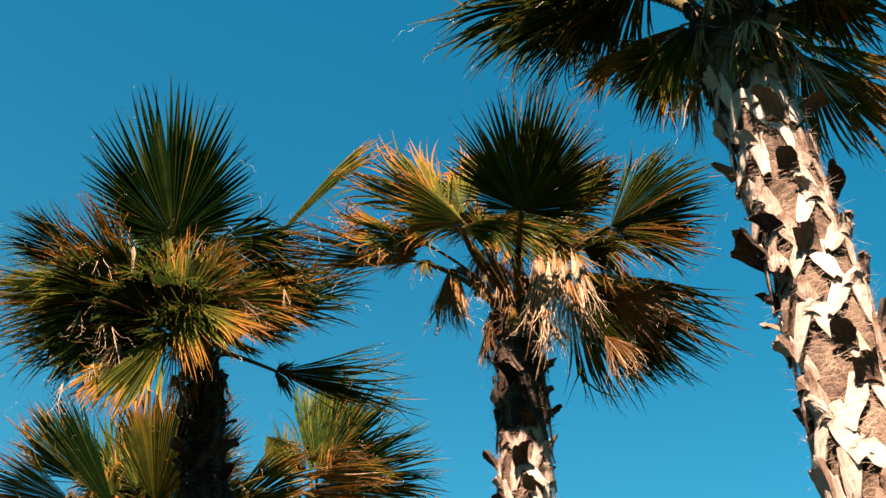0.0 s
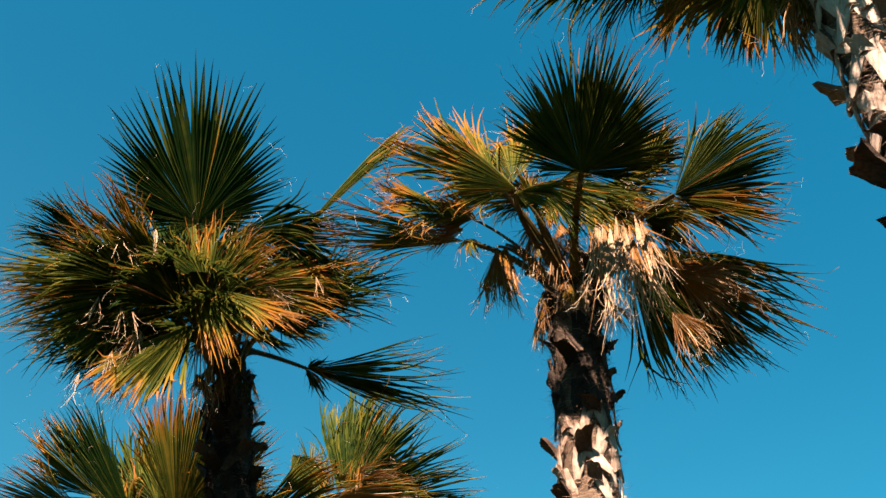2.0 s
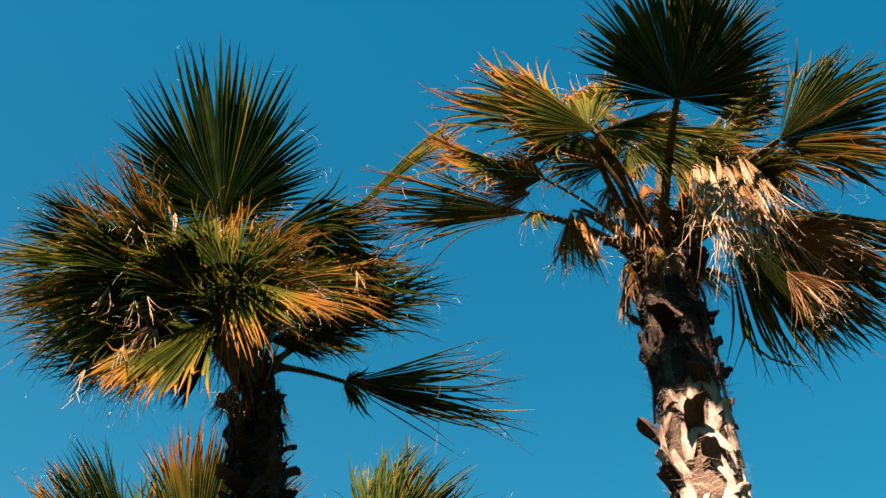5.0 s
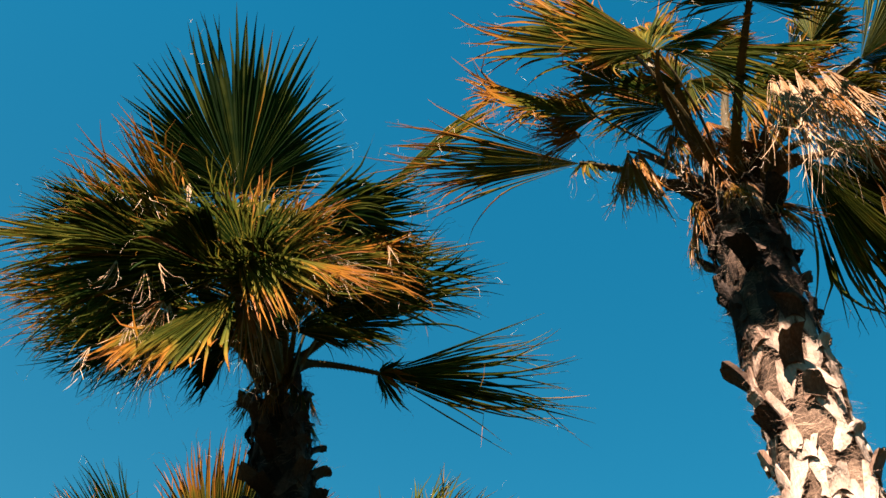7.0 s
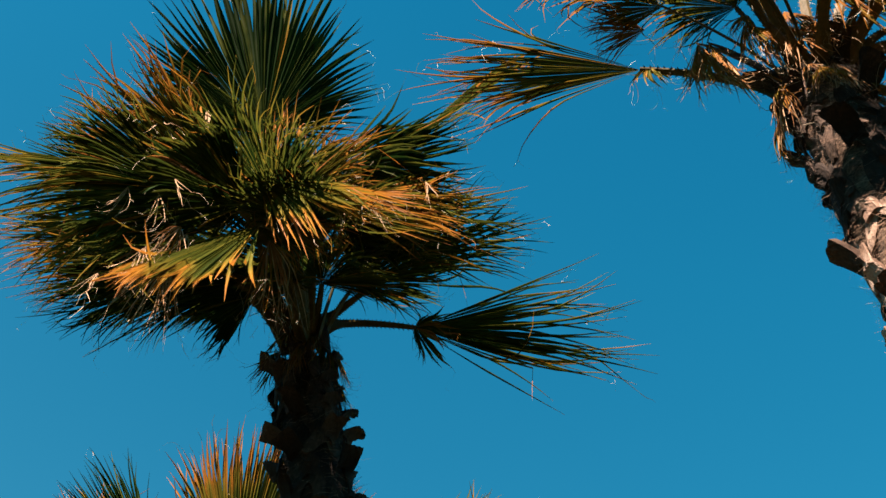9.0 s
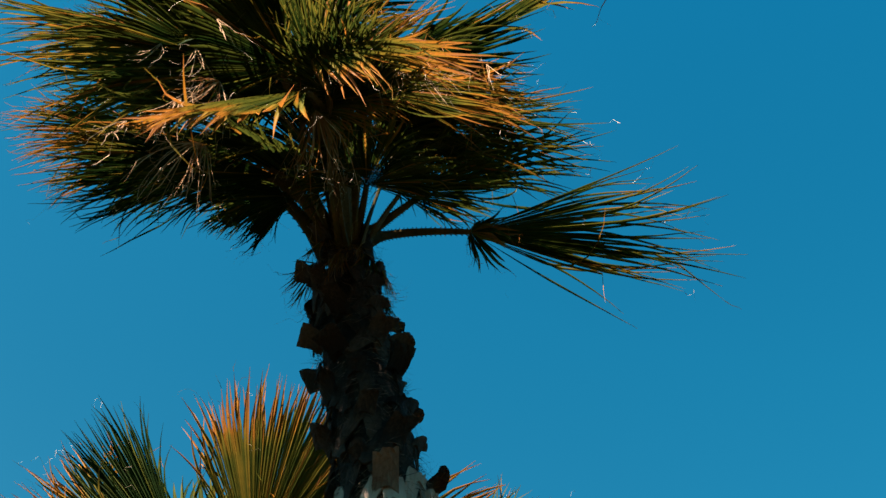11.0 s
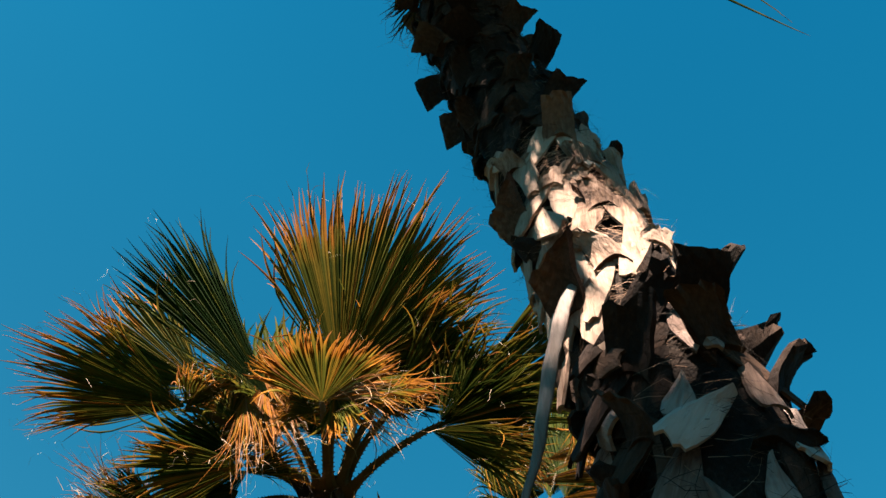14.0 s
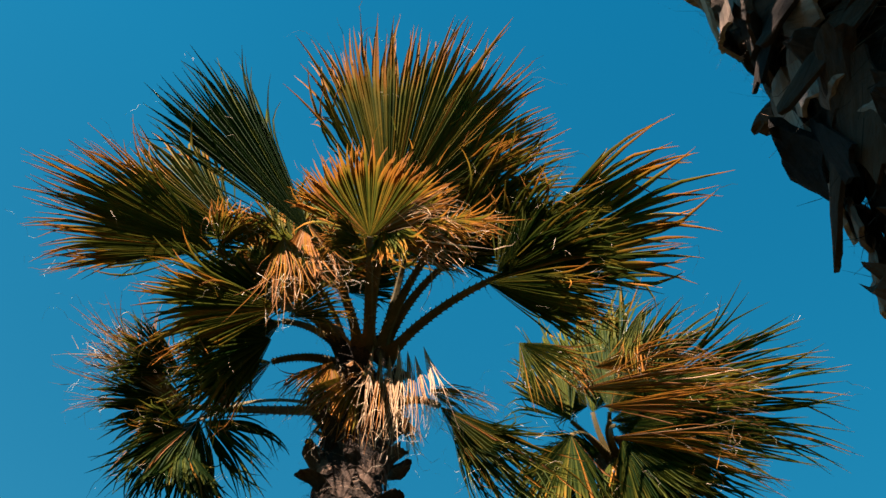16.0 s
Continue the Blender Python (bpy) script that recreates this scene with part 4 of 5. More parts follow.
leaf(palm_c, (-2.71, 7.60, 6.73), (-3.08, 7.00, 6.51), (0.31, -0.56, -0.77), 66, 0.2, fused=0.6, ragged=0.15, droop=0.15, segments=70, reach=1.0, sides=0.3, stem=False)
leaf(palm_c, (-2.52, 7.50, 6.78), (-2.83, 7.10, 6.95), (0.29, -0.55, -0.79), 60, 0.46, fused=0.6, ragged=0.18, droop=0.3, segments=56, reach=1.0, stem=False)
leaf(palm_c, (-2.05, 7.85, 7.00), (-1.79, 7.80, 7.36), (0.20, -0.58, -0.79), 90, 0.5, fused=0.6, ragged=0.18, droop=0.35, segments=56, reach=1.0, stem=False)
dead_leaf(palm_c, (-2.78, 7.30, 7.02), (-2.71, 7.25, 6.72), (0.33, -0.71, -0.62), 34, 0.86, segments=5, fused=0.08, ragged=0.28, droop=0.5, wind=0.0, reach=1.0, threads=2, stem=False)
dead_leaf(palm_c, (-2.52, 7.30, 7.03), (-2.44, 7.25, 6.71), (0.30, -0.72, -0.63), 34, 0.86, segments=5, fused=0.08, ragged=0.28, droop=0.5, wind=0.0, reach=1.0, threads=2, stem=False)
dead_leaf(palm_c, (-2.88, 7.40, 6.48), (-2.85, 7.35, 6.21), (0.35, -0.74, -0.57), 34, 0.86, segments=6, fused=0.08, ragged=0.28, droop=0.5, wind=0.0, reach=1.0, threads=2, stem=False)
dead_leaf(palm_c, (-2.69, 7.40, 6.37), (-2.62, 7.35, 6.10), (0.33, -0.75, -0.57), 34, 0.86, segments=6, fused=0.08, ragged=0.28, droop=0.5, wind=0.0, reach=1.0, threads=2, stem=False)
dead_leaf(palm_c, (-2.72, 7.50, 6.06), (-2.72, 7.40, 5.71), (0.34, -0.77, -0.54), 34, 0.86, segments=10, fused=0.08, ragged=0.28, droop=0.5, wind=0.0, reach=1.0, threads=2, stem=False)
dead_leaf(palm_c, (-2.58, 7.60, 6.28), (-2.55, 7.50, 5.96), (0.32, -0.77, -0.55), 34, 0.86, segments=8, fused=0.08, ragged=0.28, droop=0.5, wind=0.0, reach=1.0, threads=2, stem=False)
dead_leaf(palm_c, (-1.83, 7.70, 6.58), (-1.68, 7.65, 6.28), (0.23, -0.78, -0.59), 34, 0.86, segments=8, fused=0.08, ragged=0.28, droop=0.5, wind=0.0, reach=1.0, threads=2, stem=False)
dead_leaf(palm_c, (-2.51, 7.20, 6.18), (-2.44, 7.20, 5.98), (0.31, -0.56, -0.77), 34, 0.86, segments=4, fused=0.08, ragged=0.28, droop=0.5, wind=0.0, reach=1.0, threads=2, stem=False)
dead_leaf(palm_c, (-1.38, 7.90, 6.99), (-1.31, 7.90, 6.76), (0.17, -0.77, -0.61), 34, 0.86, segments=5, fused=0.08, ragged=0.28, droop=0.5, wind=0.0, reach=1.0, threads=2, stem=False)
dead_leaf(palm_c, (-2.92, 7.50, 5.88), (-2.92, 7.40, 5.63), (0.37, -0.78, -0.52), 34, 0.86, segments=6, fused=0.08, ragged=0.28, droop=0.5, wind=0.0, reach=1.0, threads=2, stem=False)
leaf(palm_c, (-2.44, 7.95, 7.01), (-2.77, 7.80, 7.26), (0.28, -0.75, -0.59), 130, 0.06, fused=0.66, ragged=0.13, droop=0.25, segments=50, reach=1.05, broken=0.08, stem=False)
leaf(palm_c, (-2.37, 7.90, 6.95), (-2.69, 7.70, 7.26), (0.25, -0.58, -0.77), 150, 0.12, fused=0.66, ragged=0.13, droop=0.25, segments=50, reach=1.05, broken=0.08, stem=False)
leaf(palm_c, (-2.56, 8.10, 6.68), (-2.82, 7.90, 6.54), (0.28, -0.61, -0.74), 90, 0.06, fused=0.66, ragged=0.13, droop=0.25, segments=50, reach=1.05, broken=0.08, stem=False)
leaf(palm_c, (-2.01, 8.30, 7.04), (-1.69, 8.20, 6.93), (0.19, -0.62, -0.76), 120, 0.12, fused=0.66, ragged=0.13, droop=0.25, segments=50, reach=1.05, broken=0.08, stem=False)
leaf(palm_c, (-2.34, 8.10, 7.18), (-2.50, 7.90, 7.22), (0.17, -0.41, -0.89), 140, 0.2, fused=0.66, ragged=0.13, droop=0.25, segments=50, reach=1.05, broken=0.08, stem=False)
leaf(palm_c, (-2.13, 8.30, 7.39), (-1.96, 8.20, 7.52), (0.13, -0.43, -0.89), 140, 0.14, fused=0.66, ragged=0.13, droop=0.25, segments=50, reach=1.05, broken=0.08, stem=False)
ragged_heart(palm_c, 12, low=0.0, high=0.35, size=0.28, age=0.35)

long_stub(palm_c, 4.02, -0.62, 0.20)
long_stub(palm_c, 3.98, -1.35, 0.12)
long_stub(palm_c, 3.86, -0.15, 0.16)
long_stub(palm_c, 2.66, -2.93, 0.30)
long_stub(palm_c, 2.51, -2.93, 0.33)
long_stub(palm_c, 2.80, -2.9, 0.22)
long_stub(palm_c, 3.05, -2.6, 0.16)
long_stub(palm_c, 3.35, -2.75, 0.15)
long_stub(palm_c, 3.62, -2.6, 0.12)
long_stub(palm_c, 3.74, -0.45, 0.15)
long_stub(palm_c, 4.32, -2.75, 0.13)
dry_sheath(palm_c, [(-1.98, 8.80, 4.05), (-2.04, 8.74, 3.75), (-2.10, 8.71, 3.45), (-2.15, 8.69, 3.15)], 0.027)

palm_d = palm(-3.4, 11.8, 6.1, 44, "fan palm with rusty leaf tips", shaded=2.5)
leaf(palm_d, (-3.19, 10.95, 6.41), (-2.72, 10.34, 7.53), (0.13, -0.51, -0.85), 100, 0.54, sides=0.3, broken=0.0, cup=0.08, segments=120, fused=0.68, reach=1.0, ragged=0.1, droop=0.06, wind=0.06, threads=30)
leaf(palm_d, (-3.24, 10.85, 6.13), (-3.14, 10.40, 6.05), (0.15, -0.52, -0.84), 165, 0.58, ragged=0.12, fused=0.66, droop=0.12, segments=90, reach=1.05, sides=0.12, cup=0.1, broken=0.0)
dead_leaf(palm_d, (-3.21, 10.82, 6.10), (-2.82, 10.50, 5.61), (0.14, -0.52, -0.84), 40, 0.62, ragged=0.26, fused=0.45, droop=0.4, segments=40, reach=1.1, sides=0.2, threads=24, stem=False)
leaf(palm_d, (-3.26, 10.80, 6.00), (-3.40, 10.60, 5.84), (0.16, -0.52, -0.84), 60, 0.5, ragged=0.2, fused=0.5, droop=0.4, segments=40, reach=1.0, stem=False)
leaf(palm_d, (-3.13, 10.90, 6.32), (-2.63, 10.70, 5.96), (0.00, -0.97, 0.10), 64, 0.6, ragged=0.28, fused=0.5, droop=0.35, segments=60, reach=1.0, threads=20, stem=False)
leaf(palm_d, (-3.16, 10.80, 6.14), (-2.82, 10.50, 5.70), (0.00, -0.97, 0.10), 90, 0.4, ragged=0.2, fused=0.6, droop=0.2, segments=60, reach=1.0, stem=False)
leaf(palm_d, (-4.13, 11.10, 6.51), (-4.96, 10.65, 6.49), (0.28, -0.50, -0.82), 66, 0.54, sides=0.35, broken=0.0, fused=0.6, ragged=0.1, droop=0.05, wind=0.0, segments=84, reach=1.05, threads=20)
leaf(palm_d, (-4.09, 11.05, 6.44), (-3.92, 10.80, 6.46), (0.28, -0.50, -0.82), 100, 0.55, sides=0.3, fused=0.5, ragged=0.3, droop=0.4, segments=40, reach=1.0, threads=24, stem=False)
leaf(palm_d, (-3.55, 10.92, 6.27), (-4.36, 10.45, 7.36), (0.22, -0.60, -0.77), 30, -0.05, fused=0.66, segments=50, cup=0.1, sides=0.1, ragged=0.06, droop=0.03, wind=0.02, arch=0.04, reach=1.0)
leaf(palm_d, (-4.45, 12.05, 6.37), (-4.89, 11.85, 6.20), (0.31, -0.61, -0.73), 100, 0.04, fused=0.6, ragged=0.2, droop=0.2, segments=60, reach=1.0, stem=False)
leaf(palm_d, (-3.73, 11.20, 6.08), (-4.26, 10.90, 5.68), (0.23, -0.56, -0.80), 56, 0.42, fused=0.6, ragged=0.16, droop=0.1, segments=46, reach=1.0)
leaf(palm_d, (-3.78, 11.25, 6.20), (-4.35, 11.00, 6.11), (0.23, -0.55, -0.80), 80, 0.16, fused=0.6, ragged=0.16, droop=0.1, segments=50, reach=1.0)
leaf(palm_d, (-3.68, 11.20, 6.00), (-3.39, 11.10, 6.02), (0.23, -0.57, -0.79), 70, 0.4, fused=0.5, ragged=0.25, droop=0.3, segments=40, reach=1.0, stem=False)
leaf(palm_d, (-3.79, 11.40, 6.24), (-4.13, 11.20, 5.73), (0.23, -0.57, -0.79), 60, 0.2, fused=0.5, ragged=0.3, droop=0.5, segments=50, reach=1.0)
leaf(palm_d, (-3.87, 11.60, 6.16), (-4.26, 11.50, 5.85), (0.24, -0.60, -0.77), 70, 0.24, fused=0.5, ragged=0.3, droop=0.5, segments=50)
dead_leaf(palm_d, (-4.46, 12.00, 6.31), (-5.05, 11.70, 6.53), (0.31, -0.61, -0.73), 50, 0.55, fused=0.5, ragged=0.3, droop=0.1, wind=-0.1, segments=54, reach=1.05, threads=16, stalk=-0.1)
dead_leaf(palm_d, (-4.60, 12.00, 6.47), (-5.03, 11.70, 6.85), (0.33, -0.60, -0.73), 50, 0.5, fused=0.5, ragged=0.3, droop=0.1, wind=-0.1, segments=44, reach=1.0, threads=16, stem=False)
leaf(palm_d, (-4.36, 12.00, 6.19), (-4.33, 11.80, 5.49), (0.31, -0.62, -0.72), 100, -0.03, fused=0.5, ragged=0.3, droop=0.4, segments=70, reach=1.05, threads=10, stalk=-0.1)
leaf(palm_d, (-4.33, 12.00, 6.18), (-3.96, 11.90, 5.80), (0.30, -0.62, -0.72), 70, 0.0, fused=0.4, ragged=0.35, droop=0.4, segments=36, threads=10, stalk=-0.1, stem=False)
dead_leaf(palm_d, (-3.64, 11.00, 6.55), (-3.54, 10.95, 6.09), (0.21, -0.50, -0.84), 80, 0.54, fused=0.4, ragged=0.32, droop=0.5, segments=40, threads=30, stem=False)
dead_leaf(palm_d, (-3.74, 11.00, 6.43), (-3.61, 10.95, 5.97), (0.23, -0.51, -0.83), 70, 0.5, fused=0.2, ragged=0.4, droop=0.7, segments=40, threads=30, stem=False)
leaf(palm_d, (-2.64, 11.25, 6.31), (-1.62, 11.10, 6.83), (0.03, -0.56, -0.83), 54, 0.46, fused=0.6, ragged=0.2, droop=0.12, segments=44, reach=1.05, sides=0.2)
leaf(palm_d, (-2.65, 11.20, 6.28), (-2.10, 11.00, 6.69), (0.03, -0.56, -0.83), 84, 0.26, fused=0.6, ragged=0.2, droop=0.25, segments=54, reach=1.0, broken=0.1, stem=False)
leaf(palm_d, (-2.68, 11.25, 6.28), (-1.98, 11.10, 6.13), (0.04, -0.56, -0.83), 80, 0.12, fused=0.6, ragged=0.2, droop=0.15, segments=60, reach=1.0, stem=False)
leaf(palm_d, (-2.71, 11.25, 6.26), (-2.18, 11.10, 5.78), (0.05, -0.56, -0.82), 40, 0.36, fused=0.55, ragged=0.22, droop=0.15, segments=40, reach=1.0, stem=False)
leaf(palm_d, (-2.97, 11.65, 5.79), (-2.55, 11.60, 5.19), (0.09, -0.65, -0.75), 40, 0.16, fused=0.5, ragged=0.35, droop=0.2, segments=50, threads=8, stalk=-0.2)
dead_leaf(palm_d, (-3.03, 11.65, 5.92), (-2.74, 11.60, 5.71), (0.10, -0.64, -0.76), 50, 0.4, fused=0.3, ragged=0.35, droop=0.4, segments=30, stalk=-0.2, stem=False)
dead_leaf(palm_d, (-3.31, 11.50, 6.12), (-3.29, 11.40, 5.53), (0.15, -0.60, -0.79), 10, 0.84, segments=14, fused=0.3, droop=0.7, wind=0.0, ragged=0.2, sides=0.1, threads=4, reach=1.0, stem=False)
dead_leaf(palm_d, (-3.27, 11.50, 6.08), (-3.21, 11.40, 5.37), (0.14, -0.60, -0.78), 10, 0.6, segments=14, fused=0.3, droop=0.7, wind=0.0, ragged=0.2, sides=0.1, threads=4, reach=1.0, stem=False)
dead_leaf(palm_d, (-3.22, 11.50, 6.03), (-3.16, 11.40, 5.42), (0.14, -0.61, -0.78), 10, 0.72, segments=14, fused=0.3, droop=0.7, wind=0.0, ragged=0.2, sides=0.1, threads=4, reach=1.0, stem=False)
dead_leaf(palm_d, (-3.18, 11.50, 6.11), (-3.10, 11.40, 5.34), (0.13, -0.60, -0.79), 10, 0.84, segments=14, fused=0.3, droop=0.7, wind=0.0, ragged=0.2, sides=0.1, threads=4, reach=1.0, stem=False)
dead_leaf(palm_d, (-3.13, 11.50, 6.06), (-3.04, 11.40, 5.39), (0.12, -0.61, -0.79), 10, 0.6, segments=14, fused=0.3, droop=0.7, wind=0.0, ragged=0.2, sides=0.1, threads=4, reach=1.0, stem=False)
dead_leaf(palm_d, (-3.09, 11.50, 6.02), (-2.98, 11.40, 5.44), (0.11, -0.61, -0.78), 10, 0.72, segments=14, fused=0.3, droop=0.7, wind=0.0, ragged=0.2, sides=0.1, threads=4, reach=1.0, stem=False)
dead_leaf(palm_d, (-3.05, 11.50, 6.09), (-2.92, 11.40, 5.50), (0.11, -0.61, -0.79), 10, 0.84, segments=14, fused=0.3, droop=0.7, wind=0.0, ragged=0.2, sides=0.1, threads=4, reach=1.0, stem=False)
leaf(palm_d, (-3.7, 11.5, 6.75), (-4.1, 11.1, 6.9), (0.0, -0.3, 0.95), 160, 0.2, droop=0.3)
leaf(palm_d, (-3.2, 11.5, 6.9), (-3.0, 10.9, 7.1), (0.0, -0.3, 0.95), 160, 0.2, droop=0.3)
leaf(palm_d, (-3.53, 11.40, 6.57), (-3.76, 11.30, 7.49), (0.18, -0.55, -0.82), 120, 0.3, fused=0.6, ragged=0.2, droop=0.15, segments=60, reach=1.0, stem=False)
leaf(palm_d, (-3.67, 11.50, 6.62), (-4.10, 11.40, 7.30), (0.20, -0.55, -0.81), 90, 0.25, fused=0.6, ragged=0.2, droop=0.2, segments=50, reach=1.0, stem=False)
leaf(palm_d, (-2.95, 11.20, 6.64), (-2.48, 11.10, 7.15), (0.08, -0.53, -0.85), 80, 0.34, fused=0.6, ragged=0.2, droop=0.15, segments=60, reach=1.0)
leaf(palm_d, (-2.90, 11.30, 6.57), (-2.59, 11.20, 6.60), (0.08, -0.55, -0.83), 110, 0.1, fused=0.6, ragged=0.2, droop=0.15, segments=60, reach=1.0)
leaf(palm_d, (-3.69, 11.50, 6.73), (-4.10, 11.40, 7.71), (0.20, -0.55, -0.81), 150, 0.1, fused=0.66, ragged=0.16, droop=0.2, segments=80, reach=1.0, stem=False)
leaf(palm_d, (-3.48, 11.50, 6.60), (-3.38, 11.40, 7.01), (0.17, -0.56, -0.81), 150, 0.12, fused=0.66, ragged=0.16, droop=0.2, segments=70, reach=1.0, stem=False)
leaf(palm_d, (-4.10, 11.70, 6.31), (-4.27, 11.60, 5.92), (0.27, -0.59, -0.76), 100, -0.03, fused=0.6, ragged=0.2, droop=0.3, segments=60, reach=1.0, stem=False)
leaf(palm_d, (-2.91, 11.70, 5.67), (-2.64, 11.60, 5.28), (0.08, -0.67, -0.74), 70, 0.1, fused=0.5, ragged=0.28, droop=0.2, segments=60, reach=1.0, stem=False)
leaf(palm_d, (-4.09, 11.20, 6.79), (-4.94, 10.90, 7.40), (0.26, -0.50, -0.83), 66, 0.42, fused=0.6, ragged=0.16, droop=0.1, segments=60, reach=1.0, stem=False)
leaf(palm_d, (-3.05, 11.10, 6.44), (-2.54, 10.80, 6.99), (0.11, -0.53, -0.84), 76, 0.42, fused=0.6, ragged=0.18, droop=0.12, segments=70, reach=1.0, stem=False)
leaf(palm_d, (-2.94, 11.15, 6.40), (-2.26, 10.95, 6.84), (0.09, -0.54, -0.84), 70, 0.3, fused=0.6, ragged=0.2, droop=0.15, segments=70, reach=1.0, broken=0.08, stem=False)
leaf(palm_d, (-2.59, 11.20, 6.28), (-2.07, 11.05, 6.40), (0.02, -0.56, -0.83), 110, 0.1, fused=0.68, ragged=0.14, droop=0.2, segments=70, reach=1.0, stem=False)
leaf(palm_d, (-3.82, 11.40, 6.09), (-4.11, 11.20, 5.64), (0.24, -0.58, -0.78), 90, 0.16, fused=0.6, ragged=0.2, droop=0.25, segments=60, reach=1.0, stem=False)
leaf(palm_d, (-4.51, 11.90, 6.49), (-4.82, 11.60, 6.45), (0.32, -0.59, -0.74), 90, 0.22, fused=0.5, ragged=0.26, droop=0.15, wind=-0.05, segments=60, reach=1.0, stem=False)
leaf(palm_d, (-4.40, 11.95, 5.98), (-4.29, 11.80, 5.45), (0.32, -0.63, -0.71), 110, -0.03, fused=0.55, ragged=0.24, droop=0.25, segments=60, reach=1.0, stem=False)
leaf(palm_d, (-3.74, 11.20, 6.57), (-4.02, 11.10, 6.86), (0.22, -0.52, -0.83), 130, 0.4, fused=0.55, ragged=0.2, droop=0.3, segments=50, reach=1.1, broken=0.08, stem=False)
leaf(palm_d, (-3.53, 11.30, 6.76), (-3.72, 11.20, 7.31), (0.18, -0.52, -0.83), 140, 0.3, fused=0.55, ragged=0.2, droop=0.3, segments=50, reach=1.1, broken=0.08, stem=False)
leaf(palm_d, (-3.50, 11.20, 6.38), (-3.36, 11.10, 6.54), (0.18, -0.54, -0.82), 120, 0.42, fused=0.55, ragged=0.2, droop=0.3, segments=50, reach=1.1, broken=0.08, stem=False)
leaf(palm_d, (-3.88, 11.20, 6.48), (-3.87, 11.10, 6.72), (0.24, -0.53, -0.82), 120, 0.5, fused=0.55, ragged=0.2, droop=0.3, segments=50, reach=1.1, broken=0.08, stem=False)
leaf(palm_d, (-3.96, 11.30, 6.47), (-4.17, 11.20, 6.25), (0.25, -0.54, -0.81), 90, 0.2, fused=0.55, ragged=0.2, droop=0.3, segments=50, reach=1.1, broken=0.08, stem=False)
dead_leaf(palm_d, (-3.57, 11.20, 6.18), (-3.74, 11.10, 6.26), (0.20, -0.55, -0.81), 120, 0.5, fused=0.55, ragged=0.2, droop=0.3, segments=50, reach=1.1, broken=0.08, stem=False)
leaf(palm_d, (-3.06, 11.20, 6.49), (-2.81, 11.10, 6.41), (0.11, -0.54, -0.84), 110, 0.12, fused=0.55, ragged=0.2, droop=0.3, segments=50, reach=1.1, broken=0.08, stem=False)
leaf(palm_d, (-2.77, 11.20, 6.51), (-2.58, 11.10, 6.72), (0.05, -0.54, -0.84), 120, 0.14, fused=0.55, ragged=0.2, droop=0.3, segments=50, reach=1.1, broken=0.08, stem=False)
leaf(palm_d, (-3.93, 11.50, 6.23), (-4.10, 11.40, 6.03), (0.25, -0.58, -0.78), 90, 0.3, fused=0.55, ragged=0.2, droop=0.3, segments=50, reach=1.1, broken=0.08, stem=False)
dead_leaf(palm_d, (-3.38, 11.60, 6.03), (-3.43, 11.50, 5.57), (0.16, -0.62, -0.77), 90, 0.4, fused=0.55, ragged=0.2, droop=0.3, segments=50, reach=1.1, broken=0.08, stem=False)
dead_leaf(palm_d, (-3.54, 11.60, 6.13), (-3.56, 11.50, 5.75), (0.19, -0.61, -0.77), 90, 0.5, fused=0.55, ragged=0.2, droop=0.3, segments=50, reach=1.1, broken=0.08, stem=False)
leaf(palm_d, (-4.41, 12.00, 6.12), (-4.56, 11.80, 5.91), (0.31, -0.63, -0.71), 90, 0.2, fused=0.55, ragged=0.2, droop=0.3, segments=50, reach=1.1, broken=0.08, stem=False)
ragged_heart(palm_d, 14, size=0.28, age=0.5)

palm_e = palm(-1.9, 14.1, 7.6, 55, "fan palm with green windblown leaves")
leaf(palm_e, (-1.98, 13.60, 7.79), (-0.32, 13.50, 8.00), (-0.06, -0.67, -0.74), 56, 0.22, fused=0.6, ragged=0.16, droop=0.08, segments=70, reach=1.02, sides=0.3)
leaf(palm_e, (-1.97, 13.70, 8.00), (-1.08, 13.70, 9.33), (-0.06, -0.66, -0.75), 90, 0.18, fused=0.6, ragged=0.16, droop=0.12, segments=90, reach=1.0, sides=0.3)
leaf(palm_e, (-2.09, 13.80, 8.12), (-1.76, 13.80, 9.72), (-0.04, -0.66, -0.75), 60, 0.16, fused=0.6, ragged=0.16, droop=0.08, segments=60, reach=1.0)
leaf(palm_e, (-2.27, 13.60, 7.81), (-2.64, 13.50, 8.62), (-0.02, -0.67, -0.74), 56, 0.26, fused=0.6, ragged=0.18, droop=0.05, segments=50, reach=1.0)
leaf(palm_e, (-1.96, 13.50, 7.62), (-1.06, 13.40, 6.97), (-0.06, -0.67, -0.74), 70, 0.12, fused=0.6, ragged=0.2, droop=0.1, segments=70, reach=1.0)
leaf(palm_e, (-2.28, 13.50, 7.55), (-2.40, 13.40, 6.75), (-0.02, -0.68, -0.74), 100, 0.15, fused=0.6, ragged=0.2, droop=0.1, segments=70, reach=1.0)
leaf(palm_e, (-1.92, 13.60, 7.57), (-1.64, 13.50, 6.80), (-0.07, -0.68, -0.73), 110, 0.12, fused=0.6, ragged=0.2, droop=0.1, segments=70, reach=1.0, stem=False)
leaf(palm_e, (-1.89, 13.40, 7.83), (-0.93, 13.30, 8.01), (0.00, -0.97, 0.10), 50, 0.3, fused=0.6, ragged=0.18, droop=0.15, segments=56, reach=1.0, stem=False)
dead_leaf(palm_e, (-2.22, 13.30, 7.81), (-1.14, 13.20, 7.81), (-0.03, -0.65, -0.76), 22, 0.5, fused=0.4, ragged=0.2, droop=0.1, segments=20, wind=0.2, sides=0.2, stem=False)
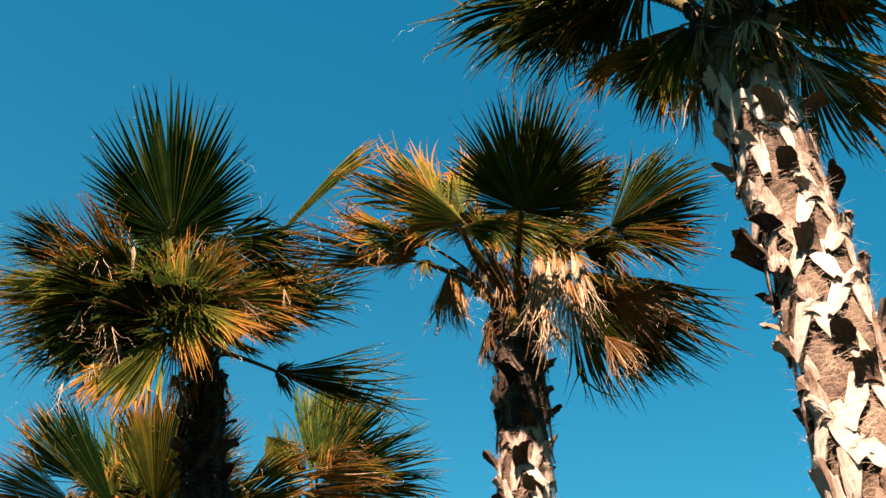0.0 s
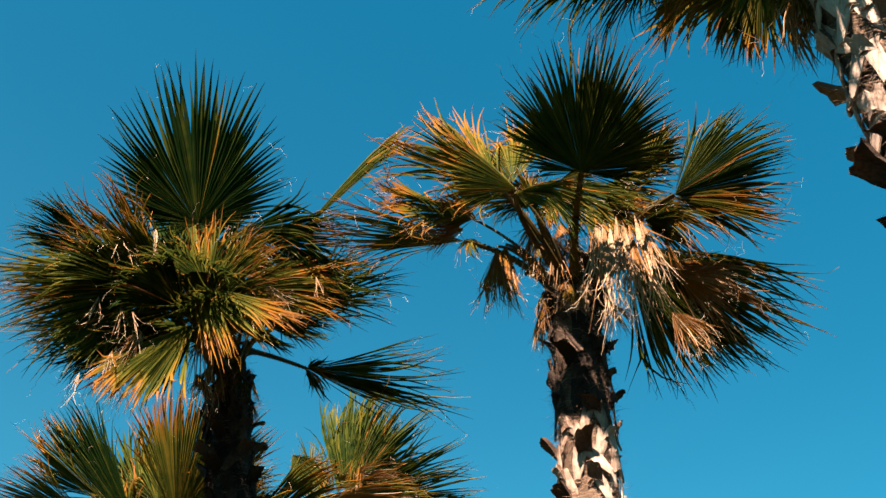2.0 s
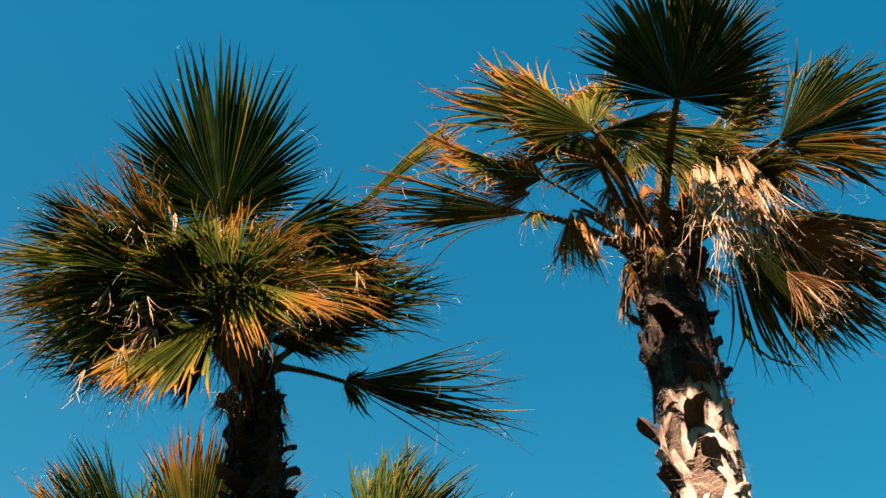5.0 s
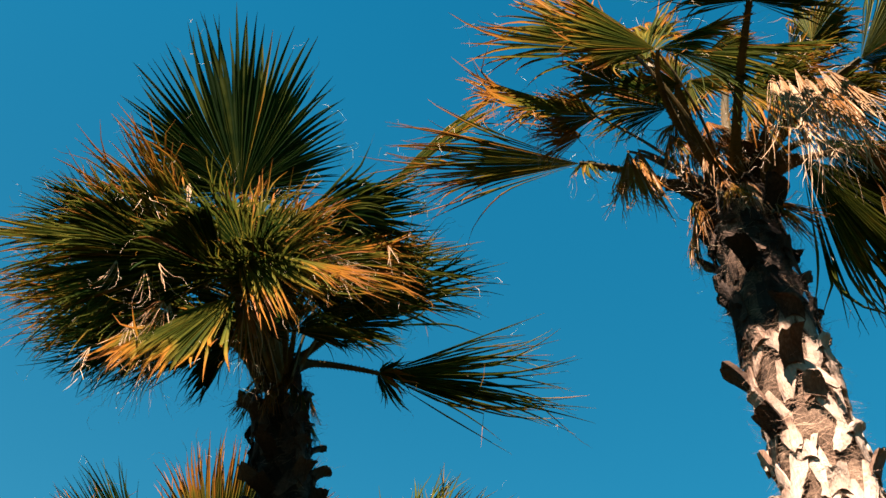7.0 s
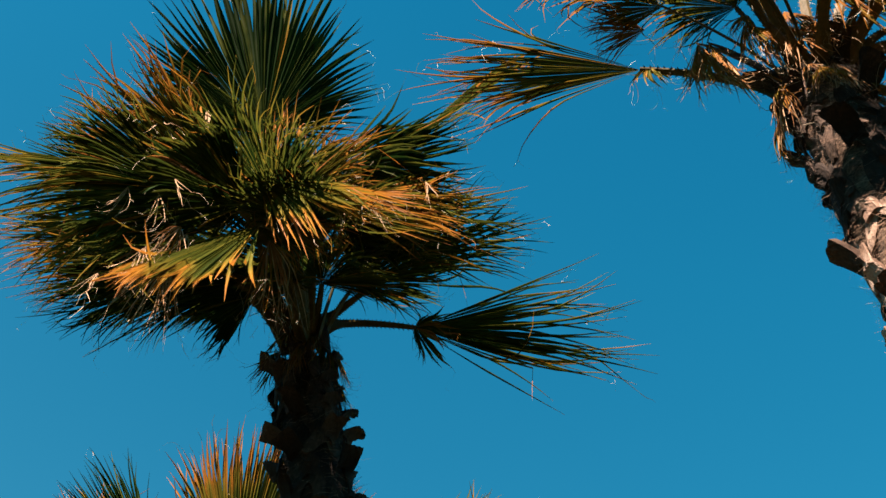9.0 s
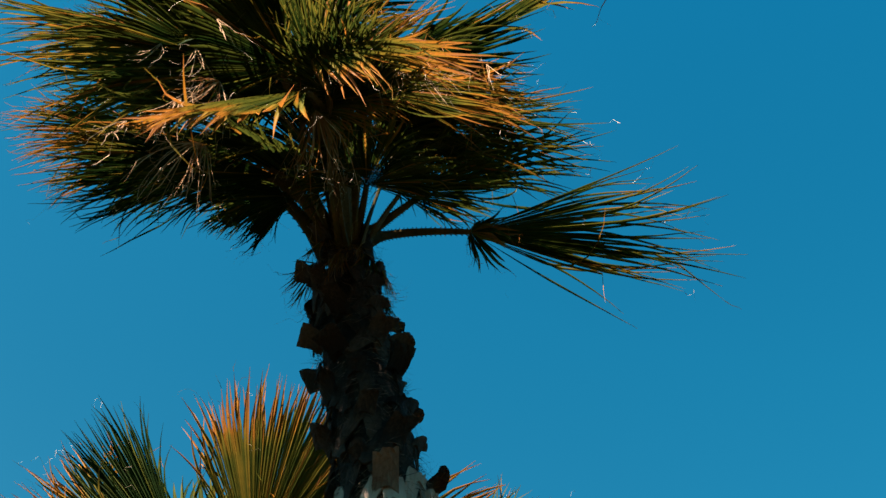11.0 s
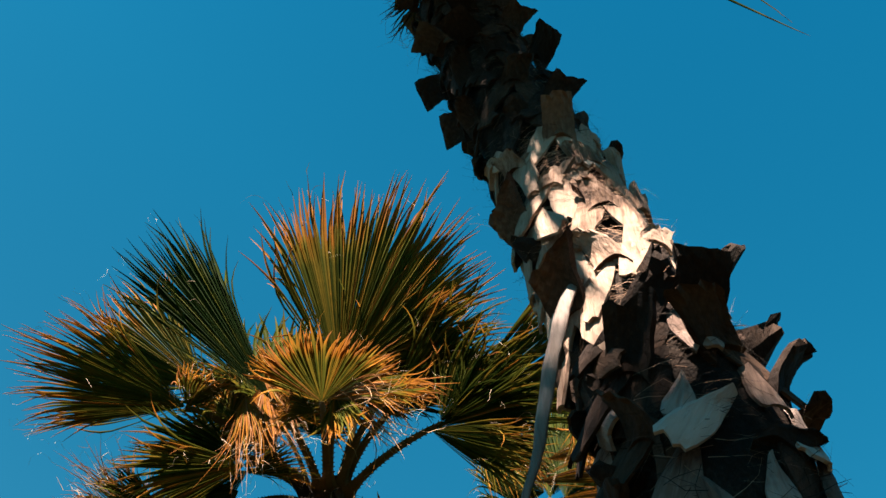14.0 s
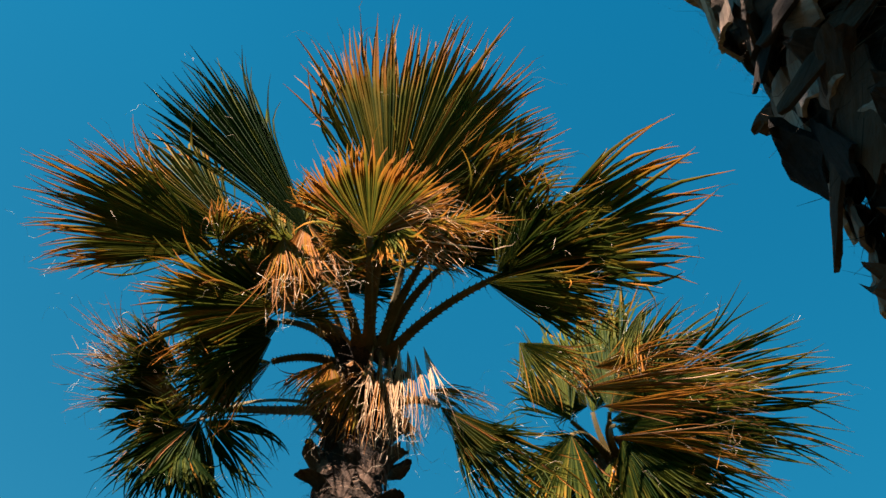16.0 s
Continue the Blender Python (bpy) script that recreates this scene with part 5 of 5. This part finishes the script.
dead_leaf(palm_e, (-2.07, 13.30, 7.61), (-1.13, 13.20, 7.45), (-0.05, -0.66, -0.75), 22, 0.54, fused=0.4, ragged=0.2, droop=0.1, segments=20, wind=0.2, sides=0.2, stem=False)
dead_leaf(palm_e, (-2.02, 13.30, 7.29), (-1.20, 13.20, 7.09), (-0.06, -0.68, -0.73), 22, 0.46, fused=0.4, ragged=0.2, droop=0.1, segments=20, wind=0.2, sides=0.2, stem=False)
dead_leaf(palm_e, (-2.08, 13.30, 8.05), (-1.33, 13.20, 8.06), (-0.05, -0.63, -0.77), 40, 0.5, fused=0.4, ragged=0.24, droop=0.2, segments=34, wind=0.2, stem=False)
leaf(palm_e, (-1.66, 13.20, 8.59), (-1.85, 13.15, 7.89), (0.12, -0.86, -0.50), 24, 0.44, fused=0.5, ragged=0.2, droop=0.4, segments=22, reach=1.0, stem=False)
leaf(palm_e, (-2.62, 13.30, 8.40), (-2.14, 13.20, 7.80), (0.19, -0.85, -0.48), 80, 0.42, fused=0.4, ragged=0.28, droop=0.5, segments=50, reach=1.0, stem=False)
leaf(palm_e, (-2.08, 13.75, 7.63), (-2.50, 13.70, 7.49), (-0.05, -0.69, -0.72), 120, 0.12, fused=0.5, ragged=0.26, droop=0.25, segments=56, reach=1.05, stem=False)
leaf(palm_e, (-2.13, 13.75, 8.13), (-2.46, 13.70, 8.30), (-0.04, -0.66, -0.75), 110, 0.16, fused=0.5, ragged=0.26, droop=0.25, segments=56, reach=1.05, stem=False)
leaf(palm_e, (-1.74, 13.75, 8.10), (-1.26, 13.70, 8.20), (-0.08, -0.66, -0.75), 120, 0.1, fused=0.5, ragged=0.26, droop=0.25, segments=56, reach=1.05, stem=False)
leaf(palm_e, (-1.70, 13.75, 7.72), (-1.21, 13.70, 7.51), (-0.09, -0.68, -0.73), 110, 0.12, fused=0.5, ragged=0.26, droop=0.25, segments=56, reach=1.05, stem=False)
leaf(palm_e, (-1.84, 13.75, 8.38), (-1.56, 13.70, 8.87), (-0.07, -0.64, -0.76), 130, 0.12, fused=0.5, ragged=0.26, droop=0.25, segments=56, reach=1.05, stem=False)
leaf(palm_e, (-2.14, 13.75, 7.40), (-2.52, 13.70, 7.05), (-0.04, -0.70, -0.71), 120, 0.14, fused=0.5, ragged=0.26, droop=0.25, segments=56, reach=1.05, stem=False)
leaf(palm_e, (-1.75, 13.75, 7.37), (-1.40, 13.70, 7.08), (-0.09, -0.70, -0.71), 120, 0.12, fused=0.5, ragged=0.26, droop=0.25, segments=56, reach=1.05, stem=False)
ragged_heart(palm_e, 16, low=-0.2, high=0.3, size=0.45, age=0.3)

palm_f = palm(0.75, 8.4, 3.1, 66, "young fan palm, lower than the others")
leaf(palm_f, (-0.03, 8.55, 3.71), (-0.78, 8.60, 4.06), (0.1, -0.5, 0.8), 70, 0.2)
ring_of_leaves(palm_f, 6, 200, 30, 0.35, 0.5, 0.2, skip=(0,))

# Unseen palm, added and sized so that its crown shades palm_c's lower trunk.
shade_palm = palm(-2.65, 2.8, 8.78, 77, "very tall unseen fan palm, added to shade another trunk")
ring_of_leaves(shade_palm, 12, 5, 20, 0.6, 0.85, 0.2)
ring_of_leaves(shade_palm, 10, 25, 50, 0.6, 0.8, 0.15)
ragged_heart(shade_palm, 22, low=-0.4, high=0.1, size=0.5)
